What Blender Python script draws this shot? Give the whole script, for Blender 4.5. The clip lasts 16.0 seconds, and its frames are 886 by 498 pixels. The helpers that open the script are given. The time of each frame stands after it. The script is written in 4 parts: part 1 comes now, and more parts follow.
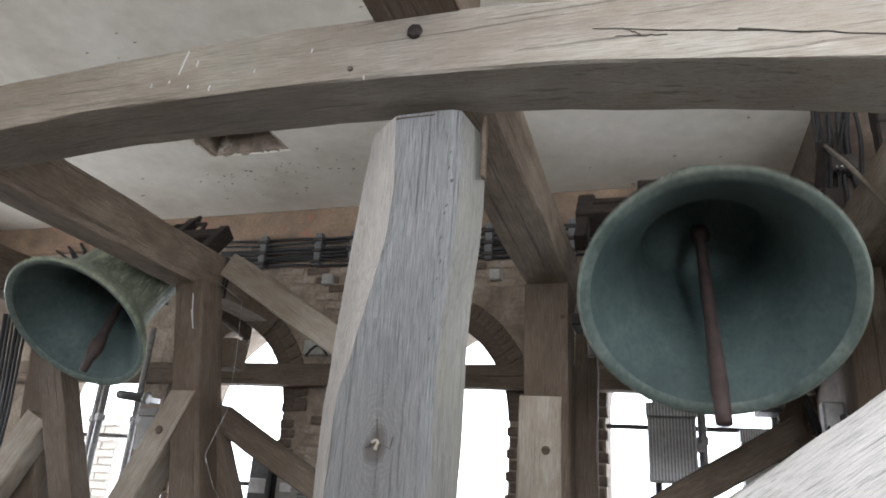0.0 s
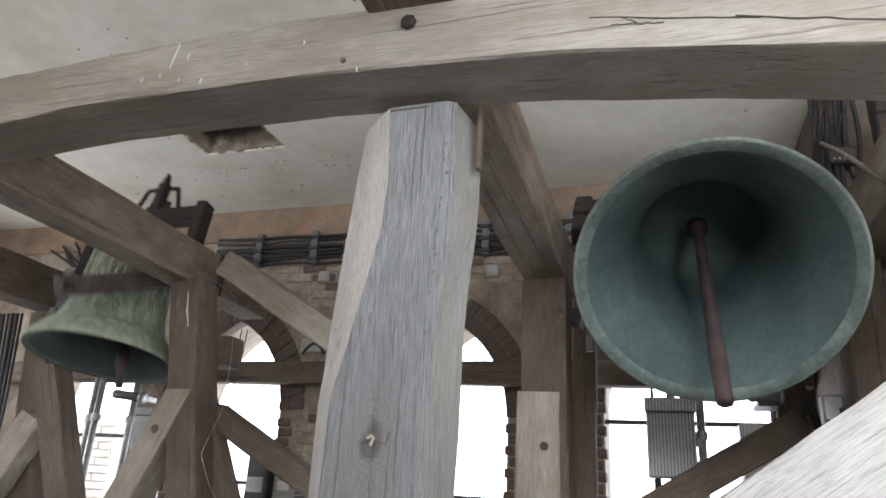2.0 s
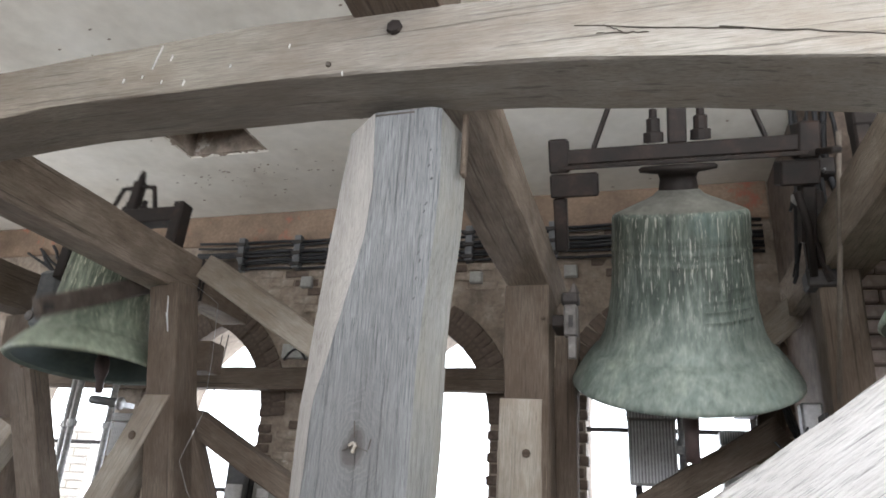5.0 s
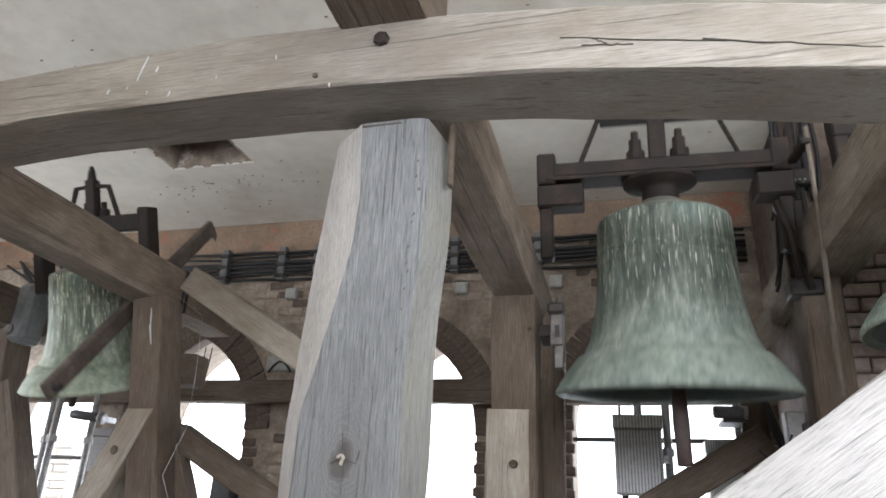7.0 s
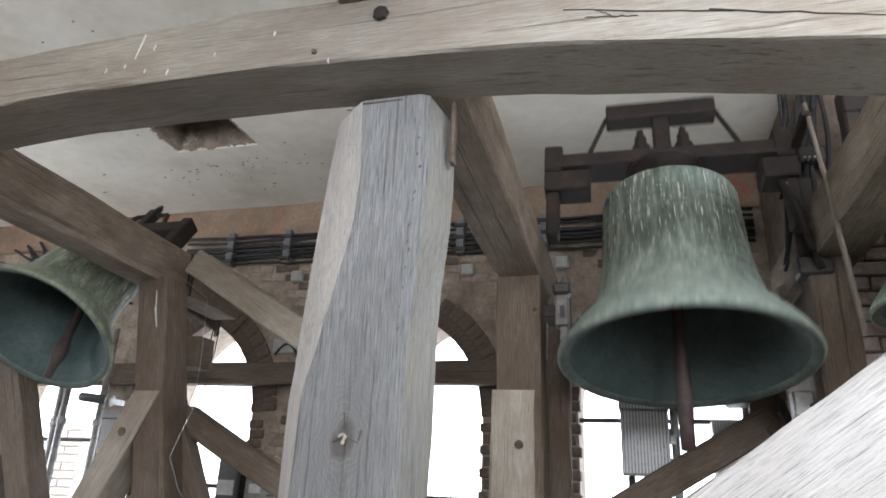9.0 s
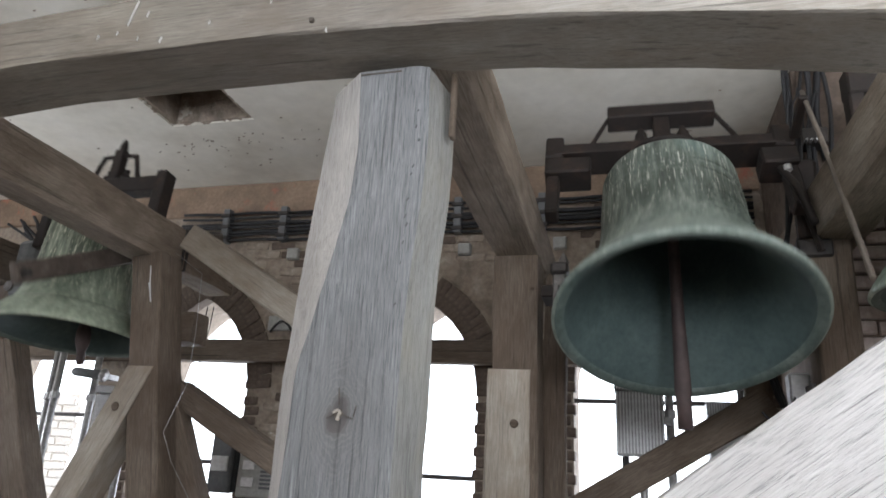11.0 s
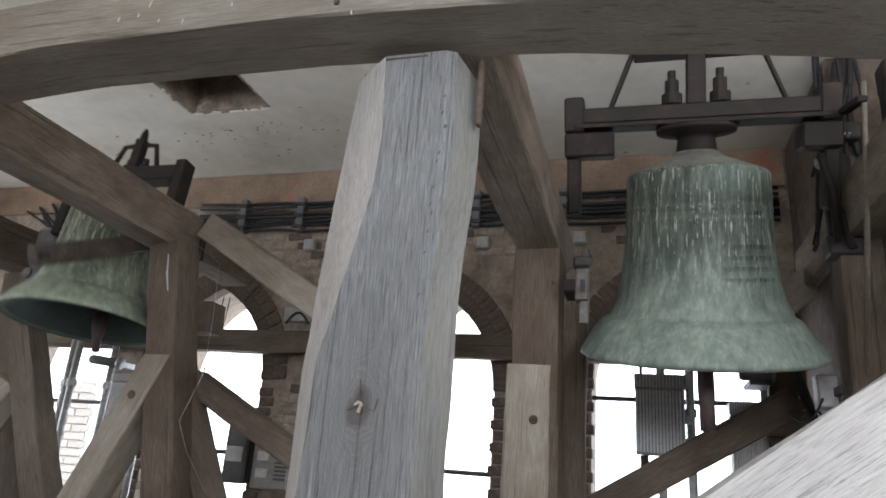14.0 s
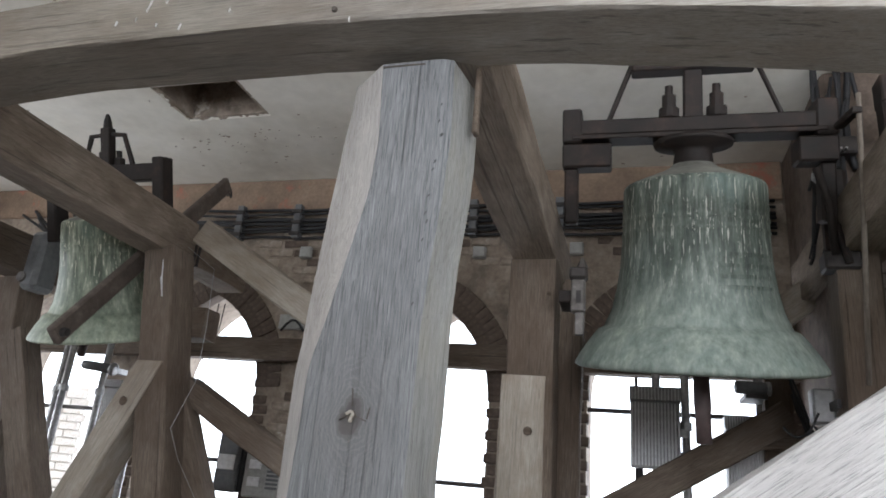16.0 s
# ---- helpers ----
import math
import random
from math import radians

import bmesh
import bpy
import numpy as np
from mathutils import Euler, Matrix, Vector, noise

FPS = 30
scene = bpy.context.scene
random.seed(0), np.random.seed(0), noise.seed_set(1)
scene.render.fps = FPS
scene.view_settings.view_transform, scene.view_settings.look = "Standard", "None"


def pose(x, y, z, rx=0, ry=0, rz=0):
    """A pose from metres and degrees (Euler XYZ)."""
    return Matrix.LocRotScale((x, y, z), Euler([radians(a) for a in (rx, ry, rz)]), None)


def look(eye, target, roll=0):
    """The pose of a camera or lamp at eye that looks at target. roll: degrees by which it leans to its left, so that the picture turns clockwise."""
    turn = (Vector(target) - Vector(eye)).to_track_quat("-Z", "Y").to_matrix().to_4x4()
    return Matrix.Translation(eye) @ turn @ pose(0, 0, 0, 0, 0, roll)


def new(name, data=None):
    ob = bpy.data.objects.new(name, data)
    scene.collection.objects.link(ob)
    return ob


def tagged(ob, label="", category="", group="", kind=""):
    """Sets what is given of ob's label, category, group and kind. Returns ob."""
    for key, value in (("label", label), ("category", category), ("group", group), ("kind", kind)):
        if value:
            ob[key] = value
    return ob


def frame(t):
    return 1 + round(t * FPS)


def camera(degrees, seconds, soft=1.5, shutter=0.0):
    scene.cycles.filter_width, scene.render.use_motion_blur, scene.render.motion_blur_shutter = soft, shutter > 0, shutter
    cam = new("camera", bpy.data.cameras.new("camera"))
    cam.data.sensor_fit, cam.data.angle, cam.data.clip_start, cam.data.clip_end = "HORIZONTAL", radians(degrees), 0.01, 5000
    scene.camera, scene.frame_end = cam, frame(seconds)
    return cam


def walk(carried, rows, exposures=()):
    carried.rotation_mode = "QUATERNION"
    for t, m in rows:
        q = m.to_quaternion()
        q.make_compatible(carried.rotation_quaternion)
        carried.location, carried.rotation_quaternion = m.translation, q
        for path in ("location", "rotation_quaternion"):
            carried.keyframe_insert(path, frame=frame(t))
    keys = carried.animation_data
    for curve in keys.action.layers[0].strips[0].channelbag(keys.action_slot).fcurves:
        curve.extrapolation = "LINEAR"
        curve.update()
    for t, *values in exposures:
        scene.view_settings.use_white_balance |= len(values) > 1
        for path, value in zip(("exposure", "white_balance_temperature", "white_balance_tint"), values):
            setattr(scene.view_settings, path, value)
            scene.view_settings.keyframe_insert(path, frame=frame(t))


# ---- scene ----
cam = camera(66.0, 16.0, soft=1.7, shutter=0.5)
PATH = [
    (0.0, 0.064, -0.162, 1.613, 110.03, -3.61, 17.14),
    (0.5, 0.057, -0.153, 1.615, 109.66, -3.76, 16.42),
    (1.0, 0.059, -0.146, 1.610, 109.96, -3.35, 16.85),
    (1.5, 0.058, -0.135, 1.610, 110.03, -3.12, 17.37),
    (2.0, 0.061, -0.131, 1.608, 109.89, -3.15, 17.08),
    (2.5, 0.063, -0.130, 1.608, 110.03, -3.10, 16.83),
    (3.0, 0.058, -0.131, 1.609, 110.10, -3.04, 16.43),
    (3.5, 0.059, -0.132, 1.604, 110.50, -2.81, 16.01),
    (4.0, 0.058, -0.130, 1.609, 110.50, -3.01, 15.88),
    (6.5, 0.051, -0.120, 1.609, 110.96, -2.76, 14.82),
    (7.0, 0.047, -0.128, 1.606, 111.50, -2.46, 14.43),
    (7.5, 0.048, -0.119, 1.603, 111.48, -2.16, 14.54),
    (8.0, 0.057, -0.103, 1.601, 110.51, -2.42, 15.14),
    (10.5, 0.055, -0.087, 1.599, 109.69, -2.57, 14.89),
    (11.0, 0.042, -0.060, 1.596, 108.55, -3.01, 14.60),
    (11.5, 0.029, -0.039, 1.596, 107.66, -3.62, 14.45),
    (12.0, 0.018, -0.031, 1.598, 108.19, -4.02, 14.25),
    (12.5, 0.013, -0.028, 1.599, 107.96, -3.96, 14.37),
    (13.0, 0.003, -0.018, 1.600, 107.61, -4.20, 14.94),
    (13.5, 0.001, -0.019, 1.599, 107.88, -4.16, 15.01),
    (14.0, -0.004, -0.013, 1.597, 108.08, -4.16, 15.44),
    (14.5, -0.005, -0.010, 1.598, 108.35, -4.29, 15.61),
    (15.0, -0.006, -0.008, 1.596, 108.45, -4.19, 15.54),
    (15.5, -0.006, -0.008, 1.598, 108.68, -4.23, 15.31),
    (16.0, -0.000, 0.000, 1.600, 108.90, -4.80, 15.00),
]
walk(cam, [(row[0], pose(*row[1:])) for row in PATH], exposures=((0.0, 0.60, 6300, 10), (2.5, 0.78, 6300, 10), (8.0, 0.86, 6250, 10), (11.0, 0.62, 6200, 10), (14.5, 0.46, 6200, 10), (16.0, 0.50, 6150, 10)))

# ---- daylight ----
world = bpy.data.worlds.new("overcast_sky")
scene.world = world
world.use_nodes = True
wn, wl = world.node_tree.nodes, world.node_tree.links
sky = wn.new("ShaderNodeTexSky")
sky.sky_type = "NISHITA"
sky.sun_disc = False
sky.sun_elevation, sky.sun_rotation = radians(38), radians(150)
sky.air_density, sky.dust_density, sky.ozone_density = 1.0, 4.0, 1.0
haze = wn.new("ShaderNodeMixRGB")
haze.inputs["Fac"].default_value = 0.75
haze.inputs["Color2"].default_value = (26.0, 27.0, 28.6, 1)
wl.new(sky.outputs["Color"], haze.inputs["Color1"])
wl.new(haze.outputs["Color"], wn["Background"].inputs["Color"])
wn["Background"].inputs["Strength"].default_value = 0.15

sun = new("sun", bpy.data.lights.new("sun", "SUN"))
sun.data.energy, sun.data.angle, sun.data.color = 1.5, radians(12), (1.0, 0.96, 0.9)
sun.matrix_world = look((1.2, -6, 6), (0, 0, 1))


def window_light(name, m, sx, sz, watts, tint=(0.93, 0.97, 1.0)):
    lamp = new(name, bpy.data.lights.new(name, "AREA"))
    lamp.data.shape, lamp.data.size, lamp.data.size_y = "RECTANGLE", sx, sz
    lamp.data.energy, lamp.data.color = watts, tint
    lamp.matrix_world = m
    return lamp


for x, y, rz, z, high, watts in ((-4.4, -1.02, 0, 3.02, 1.1, 11), (-2.2, -1.02, 0, 3.02, 1.1, 15), (0.0, -1.02, 0, 3.02, 1.1, 24), (1.9, -1.02, 0, 2.4, 1.6, 54), (2.92, 0.3, 90, 3.1, 1.1, 28), (2.92, 1.95, 90, 3.1, 1.1, 12), (-6.62, 1.2, -90, 2.5, 1.1, 22), (-6.62, 3.4, -90, 2.5, 1.1, 24)):
    window_light("window_daylight", pose(x, y, z, 90, 0, rz), 0.95, high, watts, (0.955, 0.96, 0.97))

# ---- materials ----
def material(name):
    m = bpy.data.materials.new(name)
    m.use_nodes = True
    n = m.node_tree.nodes
    return m, n, m.node_tree.links, n["Principled BSDF"]


def ramp(n, stops):
    r = n.new("ShaderNodeValToRGB")
    e = r.color_ramp.elements
    while len(e) < len(stops):
        e.new(0.5)
    for el, (p, c) in zip(e, stops):
        el.position, el.color = p, (*c, 1) if len(c) == 3 else c
    return r


def tex(n, l, scale, detail=6, rough=0.6, stretch=(1, 1, 1), coord="Object", kind="ShaderNodeTexNoise"):
    tc, mp, t = n.new("ShaderNodeTexCoord"), n.new("ShaderNodeMapping"), n.new(kind)
    mp.inputs["Scale"].default_value = stretch
    l.new(tc.outputs[coord], mp.inputs["Vector"])
    l.new(mp.outputs["Vector"], t.inputs["Vector"])
    t.inputs["Scale"].default_value = scale
    if kind == "ShaderNodeTexNoise":
        t.inputs["Detail"].default_value, t.inputs["Roughness"].default_value = detail, rough
    return t


def mix(n, l, kind, fac, a, b):
    m = n.new("ShaderNodeMixRGB")
    m.blend_type = kind
    for s, v in (("Fac", fac), ("Color1", a), ("Color2", b)):
        if hasattr(v, "is_linked"):
            l.new(v, m.inputs[s])
        else:
            m.inputs[s].default_value = v if s == "Fac" else (*v, 1)
    return m.outputs["Color"]


def bump(n, l, shader, height, strength, distance):
    b = n.new("ShaderNodeBump")
    b.inputs["Strength"].default_value, b.inputs["Distance"].default_value = strength, distance
    l.new(height, b.inputs["Height"])
    l.new(b.outputs["Normal"], shader.inputs["Normal"])


def wood_material(name, dark, mid, light, patch, relief=0.5, knot=None, splits=0.55, stain=0.6, pores=0.5, dark_span=None):
    """Weathered timber whose grain runs along the object's own x axis; knot: the place of one knot."""
    m, n, l, s = material(name)
    fine = tex(n, l, 4.0, 9, 0.74, (2.6, 52, 52))
    crack = tex(n, l, 2.4, 5, 0.55, (0.35, 30, 30))
    broad = tex(n, l, 2.2, 5, 0.6, (0.6, 3, 3))
    blotch = tex(n, l, 3.2, 7, 0.7, (0.8, 1.6, 1.6))
    c = ramp(n, ((0.2, dark), (0.5, mid), (0.82, light)))
    l.new(fine.outputs["Fac"], c.inputs["Fac"])
    g = ramp(n, ((0.3, (0.66, 0.65, 0.64)), (0.7, (1.08, 1.07, 1.06))))
    l.new(broad.outputs["Fac"], g.inputs["Fac"])
    out = mix(n, l, "MULTIPLY", 0.75, c.outputs["Color"], g.outputs["Color"])
    k = ramp(n, ((0.42, (0, 0, 0)), (0.68, (stain, stain, stain))))
    l.new(blotch.outputs["Fac"], k.inputs["Fac"])
    out = mix(n, l, "MIX", k.outputs["Color"], out, patch)
    mottle = tex(n, l, 1.1, 4, 0.5, (0.7, 1.3, 2.2))
    z = ramp(n, ((0.40, (1.1, 1.1, 1.1)), (0.62, (0.62, 0.58, 0.54))))
    l.new(mottle.outputs["Fac"], z.inputs["Fac"])
    out = mix(n, l, "MULTIPLY", stain, out, z.outputs["Color"])
    # Darkest about a third of the way along the x span, edges broken by noise.
    if dark_span:
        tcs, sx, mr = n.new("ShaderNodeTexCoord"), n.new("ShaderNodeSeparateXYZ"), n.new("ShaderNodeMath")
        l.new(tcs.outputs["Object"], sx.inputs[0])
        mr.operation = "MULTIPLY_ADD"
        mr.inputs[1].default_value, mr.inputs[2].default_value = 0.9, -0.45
        l.new(mottle.outputs["Fac"], mr.inputs[0])
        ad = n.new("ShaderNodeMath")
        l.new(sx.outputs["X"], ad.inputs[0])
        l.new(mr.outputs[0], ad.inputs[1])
        lo, hi = dark_span
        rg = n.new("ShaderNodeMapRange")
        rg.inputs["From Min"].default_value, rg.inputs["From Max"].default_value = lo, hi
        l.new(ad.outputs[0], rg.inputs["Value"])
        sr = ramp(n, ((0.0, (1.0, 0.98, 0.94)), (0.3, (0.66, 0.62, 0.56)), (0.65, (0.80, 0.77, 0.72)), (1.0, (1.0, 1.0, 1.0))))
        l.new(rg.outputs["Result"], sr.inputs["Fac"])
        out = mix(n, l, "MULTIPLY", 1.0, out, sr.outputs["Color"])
    pore = tex(n, l, 9.0, 3, 0.6, (1.0, 55, 55))
    pr = ramp(n, ((0.36, (0.42, 0.42, 0.43)), (0.45, (1, 1, 1)), (0.6, (1, 1, 1)), (0.7, (1.16, 1.16, 1.15))))
    l.new(pore.outputs["Fac"], pr.inputs["Fac"])
    out = mix(n, l, "MULTIPLY", pores, out, pr.outputs["Color"])
    q = ramp(n, ((0.335, (1, 1, 1)), (0.385, (0, 0, 0))))
    l.new(crack.outputs["Fac"], q.inputs["Fac"])
    half = n.new("ShaderNodeMath")
    half.operation = "MULTIPLY"
    half.inputs[1].default_value = splits
    l.new(q.outputs["Color"], half.inputs[0])
    out = mix(n, l, "MIX", half.outputs[0], out, tuple(v * 0.35 for v in dark))
    h = mix(n, l, "ADD", 0.6, fine.outputs["Fac"], broad.outputs["Fac"])
    h = mix(n, l, "SUBTRACT", 0.7, h, q.outputs["Color"])
    if knot:
        tc, sub, ln, wv = n.new("ShaderNodeTexCoord"), n.new("ShaderNodeVectorMath"), n.new("ShaderNodeVectorMath"), n.new("ShaderNodeVectorMath")
        sub.operation, ln.operation, wv.operation = "SUBTRACT", "LENGTH", "MULTIPLY"
        sub.inputs[1].default_value = knot
        wv.inputs[1].default_value = (0.62, 1.0, 0.4)
        l.new(tc.outputs["Object"], sub.inputs[0])
        l.new(sub.outputs[0], wv.inputs[0])
        l.new(wv.outputs[0], ln.inputs[0])
        add = n.new("ShaderNodeMath")
        add.operation = "MULTIPLY_ADD"
        add.inputs[1].default_value = 0.11
        warp = tex(n, l, 9.0, 5, 0.6)
        l.new(warp.outputs["Fac"], add.inputs[0])
        l.new(ln.outputs["Value"], add.inputs[2])
        rings = n.new("ShaderNodeMath")
        rings.operation = "SINE"
        scale = n.new("ShaderNodeMath")
        scale.operation = "MULTIPLY"
        scale.inputs[1].default_value = 520
        l.new(add.outputs[0], scale.inputs[0])
        l.new(scale.outputs[0], rings.inputs[0])
        rr = ramp(n, ((0.0, (0.15, 0.149, 0.148)), (1.0, (0.195, 0.194, 0.193))))
        l.new(rings.outputs[0], rr.inputs["Fac"])
        near = ramp(n, ((0.08, (0.8, 0.8, 0.8)), (0.14, (0.45, 0.45, 0.45)), (0.22, (0, 0, 0))))
        l.new(add.outputs[0], near.inputs["Fac"])
        out = mix(n, l, "MIX", near.outputs["Color"], out, rr.outputs["Color"])
        core = ramp(n, ((0.068, (1, 1, 1)), (0.088, (0, 0, 0))))
        l.new(add.outputs[0], core.inputs["Fac"])
        out = mix(n, l, "MIX", core.outputs["Color"], out, (0.10, 0.094, 0.09))
    l.new(out, s.inputs["Base Color"])
    s.inputs["Roughness"].default_value = 0.8
    s.inputs["Specular IOR Level"].default_value = 0.3
    bump(n, l, s, h, relief, 0.006)
    return m


def noise_material(name, stops, scale=6, stretch=(1, 1, 1), rough=0.85, metal=0.0, relief=0.4, depth=0.006, fine=40, spots=None, grain=0.8):
    m, n, l, s = material(name)
    a = tex(n, l, scale, 8, 0.65, stretch)
    b = tex(n, l, fine, 4, 0.6)
    c = ramp(n, stops)
    l.new(a.outputs["Fac"], c.inputs["Fac"])
    v = ramp(n, ((0.3, (0.78, 0.78, 0.78)), (0.7, (1.12, 1.12, 1.12))))
    l.new(b.outputs["Fac"], v.inputs["Fac"])
    out = mix(n, l, "MULTIPLY", grain, c.outputs["Color"], v.outputs["Color"])
    if spots:
        t = tex(n, l, spots[1], 7, 0.75)
        k = ramp(n, ((spots[2], (0, 0, 0)), (spots[2] + 0.08, (1, 1, 1))))
        l.new(t.outputs["Fac"], k.inputs["Fac"])
        out = mix(n, l, "MIX", k.outputs["Color"], out, spots[0])
    l.new(out, s.inputs["Base Color"])
    s.inputs["Roughness"].default_value, s.inputs["Metallic"].default_value = rough, metal
    h = mix(n, l, "ADD", 0.4, a.outputs["Fac"], b.outputs["Fac"])
    bump(n, l, s, h, relief, depth)
    return m


OAK_PALE = wood_material("pale_weathered_oak", (0.22, 0.19, 0.155), (0.42, 0.385, 0.335), (0.62, 0.59, 0.54), (0.24, 0.185, 0.135), 0.7, None, 0.45, 0.75, 0.35)
OAK_BANDED = wood_material("banded_weathered_oak", (0.18, 0.165, 0.145), (0.37, 0.352, 0.32), (0.56, 0.545, 0.51), (0.25, 0.21, 0.17), 0.8, None, 0.45, 0.7, 0.45, (-3.2, -0.55))
OAK_GREY = wood_material("silver_grey_oak", (0.075, 0.079, 0.083), (0.218, 0.228, 0.236), (0.42, 0.432, 0.44), (0.18, 0.18, 0.18), 1.0, (0.735, 0.693, 1.655), 0.3, 0.35, 0.9)
OAK_BROWN = wood_material("brown_old_oak", (0.07, 0.053, 0.04), (0.185, 0.149, 0.119), (0.36, 0.31, 0.26), (0.105, 0.076, 0.055), 0.9, None, 0.5, 0.8, 0.5)
# Lighter copy of the brown oak, with the head beams' side light in it.
OAK_BROWN_LIT = wood_material("lit_brown_oak", (0.12, 0.096, 0.075), (0.35, 0.30, 0.248), (0.55, 0.485, 0.415), (0.17, 0.13, 0.098), 0.9, None, 0.5, 0.85, 0.5)
# Sapwood and yellowed wane, both paled by the side light painted into them.
OAK_SAP_LIT = wood_material("lit_sapwood", (0.25, 0.235, 0.215), (0.48, 0.46, 0.435), (0.68, 0.66, 0.63), (0.41, 0.385, 0.35), 1.0, None, 0.15, 0.3, 0.8)
OAK_WANEY_LIT = wood_material("yellowed_lit_waney_oak", (0.13, 0.13, 0.125), (0.30, 0.305, 0.30), (0.48, 0.48, 0.465), (0.30, 0.275, 0.215), 0.9, None, 0.3, 0.45, 0.7)
# Oak raised near white: the strong light on the diagonal brace is in the colour.
OAK_LIT = wood_material("lit_pale_oak", (0.30, 0.295, 0.29), (0.66, 0.655, 0.65), (0.86, 0.855, 0.85), (0.56, 0.555, 0.55), 1.0, None, 0.3, 0.3, 0.7)
PLASTER = noise_material("limewashed_plaster", ((0.3, (0.55, 0.51, 0.44)), (0.5, (0.69, 0.66, 0.59)), (0.7, (0.77, 0.745, 0.69))), 1.1, relief=0.25, depth=0.012, fine=9, spots=((0.36, 0.32, 0.27), 2.6, 0.69), grain=0.3)
MASONRY = noise_material("old_brown_masonry", ((0.25, (0.13, 0.105, 0.085)), (0.5, (0.285, 0.232, 0.185)), (0.7, (0.41, 0.352, 0.29)), (0.82, (0.53, 0.485, 0.42))), 5.5, relief=0.9, depth=0.04, fine=28, spots=((0.56, 0.52, 0.45), 4.0, 0.62))
REDBRICK = noise_material("stained_ochre_plaster_band", ((0.3, (0.17, 0.12, 0.085)), (0.55, (0.26, 0.185, 0.13)), (0.75, (0.33, 0.25, 0.18))), 3.0, relief=0.5, depth=0.015, spots=((0.34, 0.13, 0.085), 1.6, 0.585))
BRICK = noise_material("dark_brick", ((0.3, (0.07, 0.052, 0.041)), (0.6, (0.14, 0.105, 0.082)), (0.8, (0.22, 0.175, 0.14))), 12, relief=0.7, depth=0.01)
IRON = noise_material("rusty_brown_iron", ((0.3, (0.008, 0.006, 0.005)), (0.55, (0.019, 0.0125, 0.010)), (0.75, (0.055, 0.030, 0.021))), 9, rough=0.7, metal=0.2, relief=0.5, depth=0.003, fine=70)
DARKIRON = noise_material("dark_iron", ((0.3, (0.03, 0.028, 0.028)), (0.7, (0.075, 0.065, 0.06))), 12, rough=0.6, metal=0.4, relief=0.3, depth=0.002)
LEVER = noise_material("dusty_brown_iron", ((0.3, (0.055, 0.043, 0.035)), (0.55, (0.10, 0.08, 0.066)), (0.75, (0.17, 0.14, 0.115))), 8, rough=0.8, relief=0.4, depth=0.003)
RUSTBAR = noise_material("reddish_iron_clapper", ((0.3, (0.045, 0.033, 0.032)), (0.7, (0.095, 0.066, 0.062))), 8, rough=0.65, metal=0.2, relief=0.3, depth=0.002)
STONEFLOOR = noise_material("dusty_floor_boards", ((0.3, (0.09, 0.075, 0.06)), (0.7, (0.17, 0.145, 0.12))), 4, (0.3, 6, 1))


# ---- mesh helpers ----
def mesh_object(name, bm, mat, smooth=False):
    me = bpy.data.meshes.new(name)
    bm.normal_update()
    bm.to_mesh(me)
    bm.free()
    me.materials.append(mat)
    if smooth:
        for p in me.polygons:
            p.use_smooth = True
    return new(name, me)


def part(name, bm, mat, parent, label="", smooth=False):
    ob = mesh_object(name, bm, mat, smooth)
    ob.parent = parent
    if label:
        ob["label"] = label
    return ob


def thing(name, m, label, category, group="", kind=""):
    ob = new(name)
    ob.empty_display_size = 0.1
    ob.matrix_world = m
    return tagged(ob, label, category, group, kind)


def add_box(bm, x0, x1, y0, y1, z0, z1, bevel=0.0, m=None):
    vs = [bm.verts.new((x, y, z)) for x in (x0, x1) for y in (y0, y1) for z in (z0, z1)]
    fs = [bm.faces.new([vs[i] for i in f]) for f in ((0, 1, 3, 2), (4, 6, 7, 5), (0, 4, 5, 1), (2, 3, 7, 6), (0, 2, 6, 4), (1, 5, 7, 3))]
    if bevel:
        es = list({e for f in fs for e in f.edges})
        r = bmesh.ops.bevel(bm, geom=es, offset=bevel, segments=1, affect="EDGES", profile=0.5)
        vs = list({v for f in r["faces"] for v in f.verts} | {v for v in vs if v.is_valid})
    if m is not None:
        bmesh.ops.transform(bm, matrix=m, verts=[v for v in vs if v.is_valid])
    return vs


def box(x0, x1, y0, y1, z0, z1, bevel=0.0, m=None):
    bm = bmesh.new()
    add_box(bm, x0, x1, y0, y1, z0, z1, bevel, m)
    return bm


def add_lathe(bm, profile, steps=48, m=None, closed=False):
    """Turn (radius, height) pairs round the z axis."""
    rings = []
    for r, z in profile:
        if r < 1e-5:
            rings.append([bm.verts.new((0, 0, z))])
        else:
            rings.append([bm.verts.new((r * math.cos(2 * math.pi * i / steps), r * math.sin(2 * math.pi * i / steps), z)) for i in range(steps)])
    pairs = list(zip(rings, rings[1:])) + ([(rings[-1], rings[0])] if closed else [])
    for a, b in pairs:
        for i in range(steps):
            j = (i + 1) % steps
            if len(a) == 1 and len(b) > 1:
                bm.faces.new((a[0], b[i], b[j]))
            elif len(b) == 1 and len(a) > 1:
                bm.faces.new((a[i], a[j], b[0]))
            elif len(a) > 1:
                bm.faces.new((a[i], a[j], b[j], b[i]))
    vs = [v for ring in rings for v in ring]
    if m is not None:
        bmesh.ops.transform(bm, matrix=m, verts=vs)
    return vs


def lathe(profile, steps=48, m=None, closed=False):
    bm = bmesh.new()
    add_lathe(bm, profile, steps, m, closed)
    bmesh.ops.recalc_face_normals(bm, faces=bm.faces)
    return bm


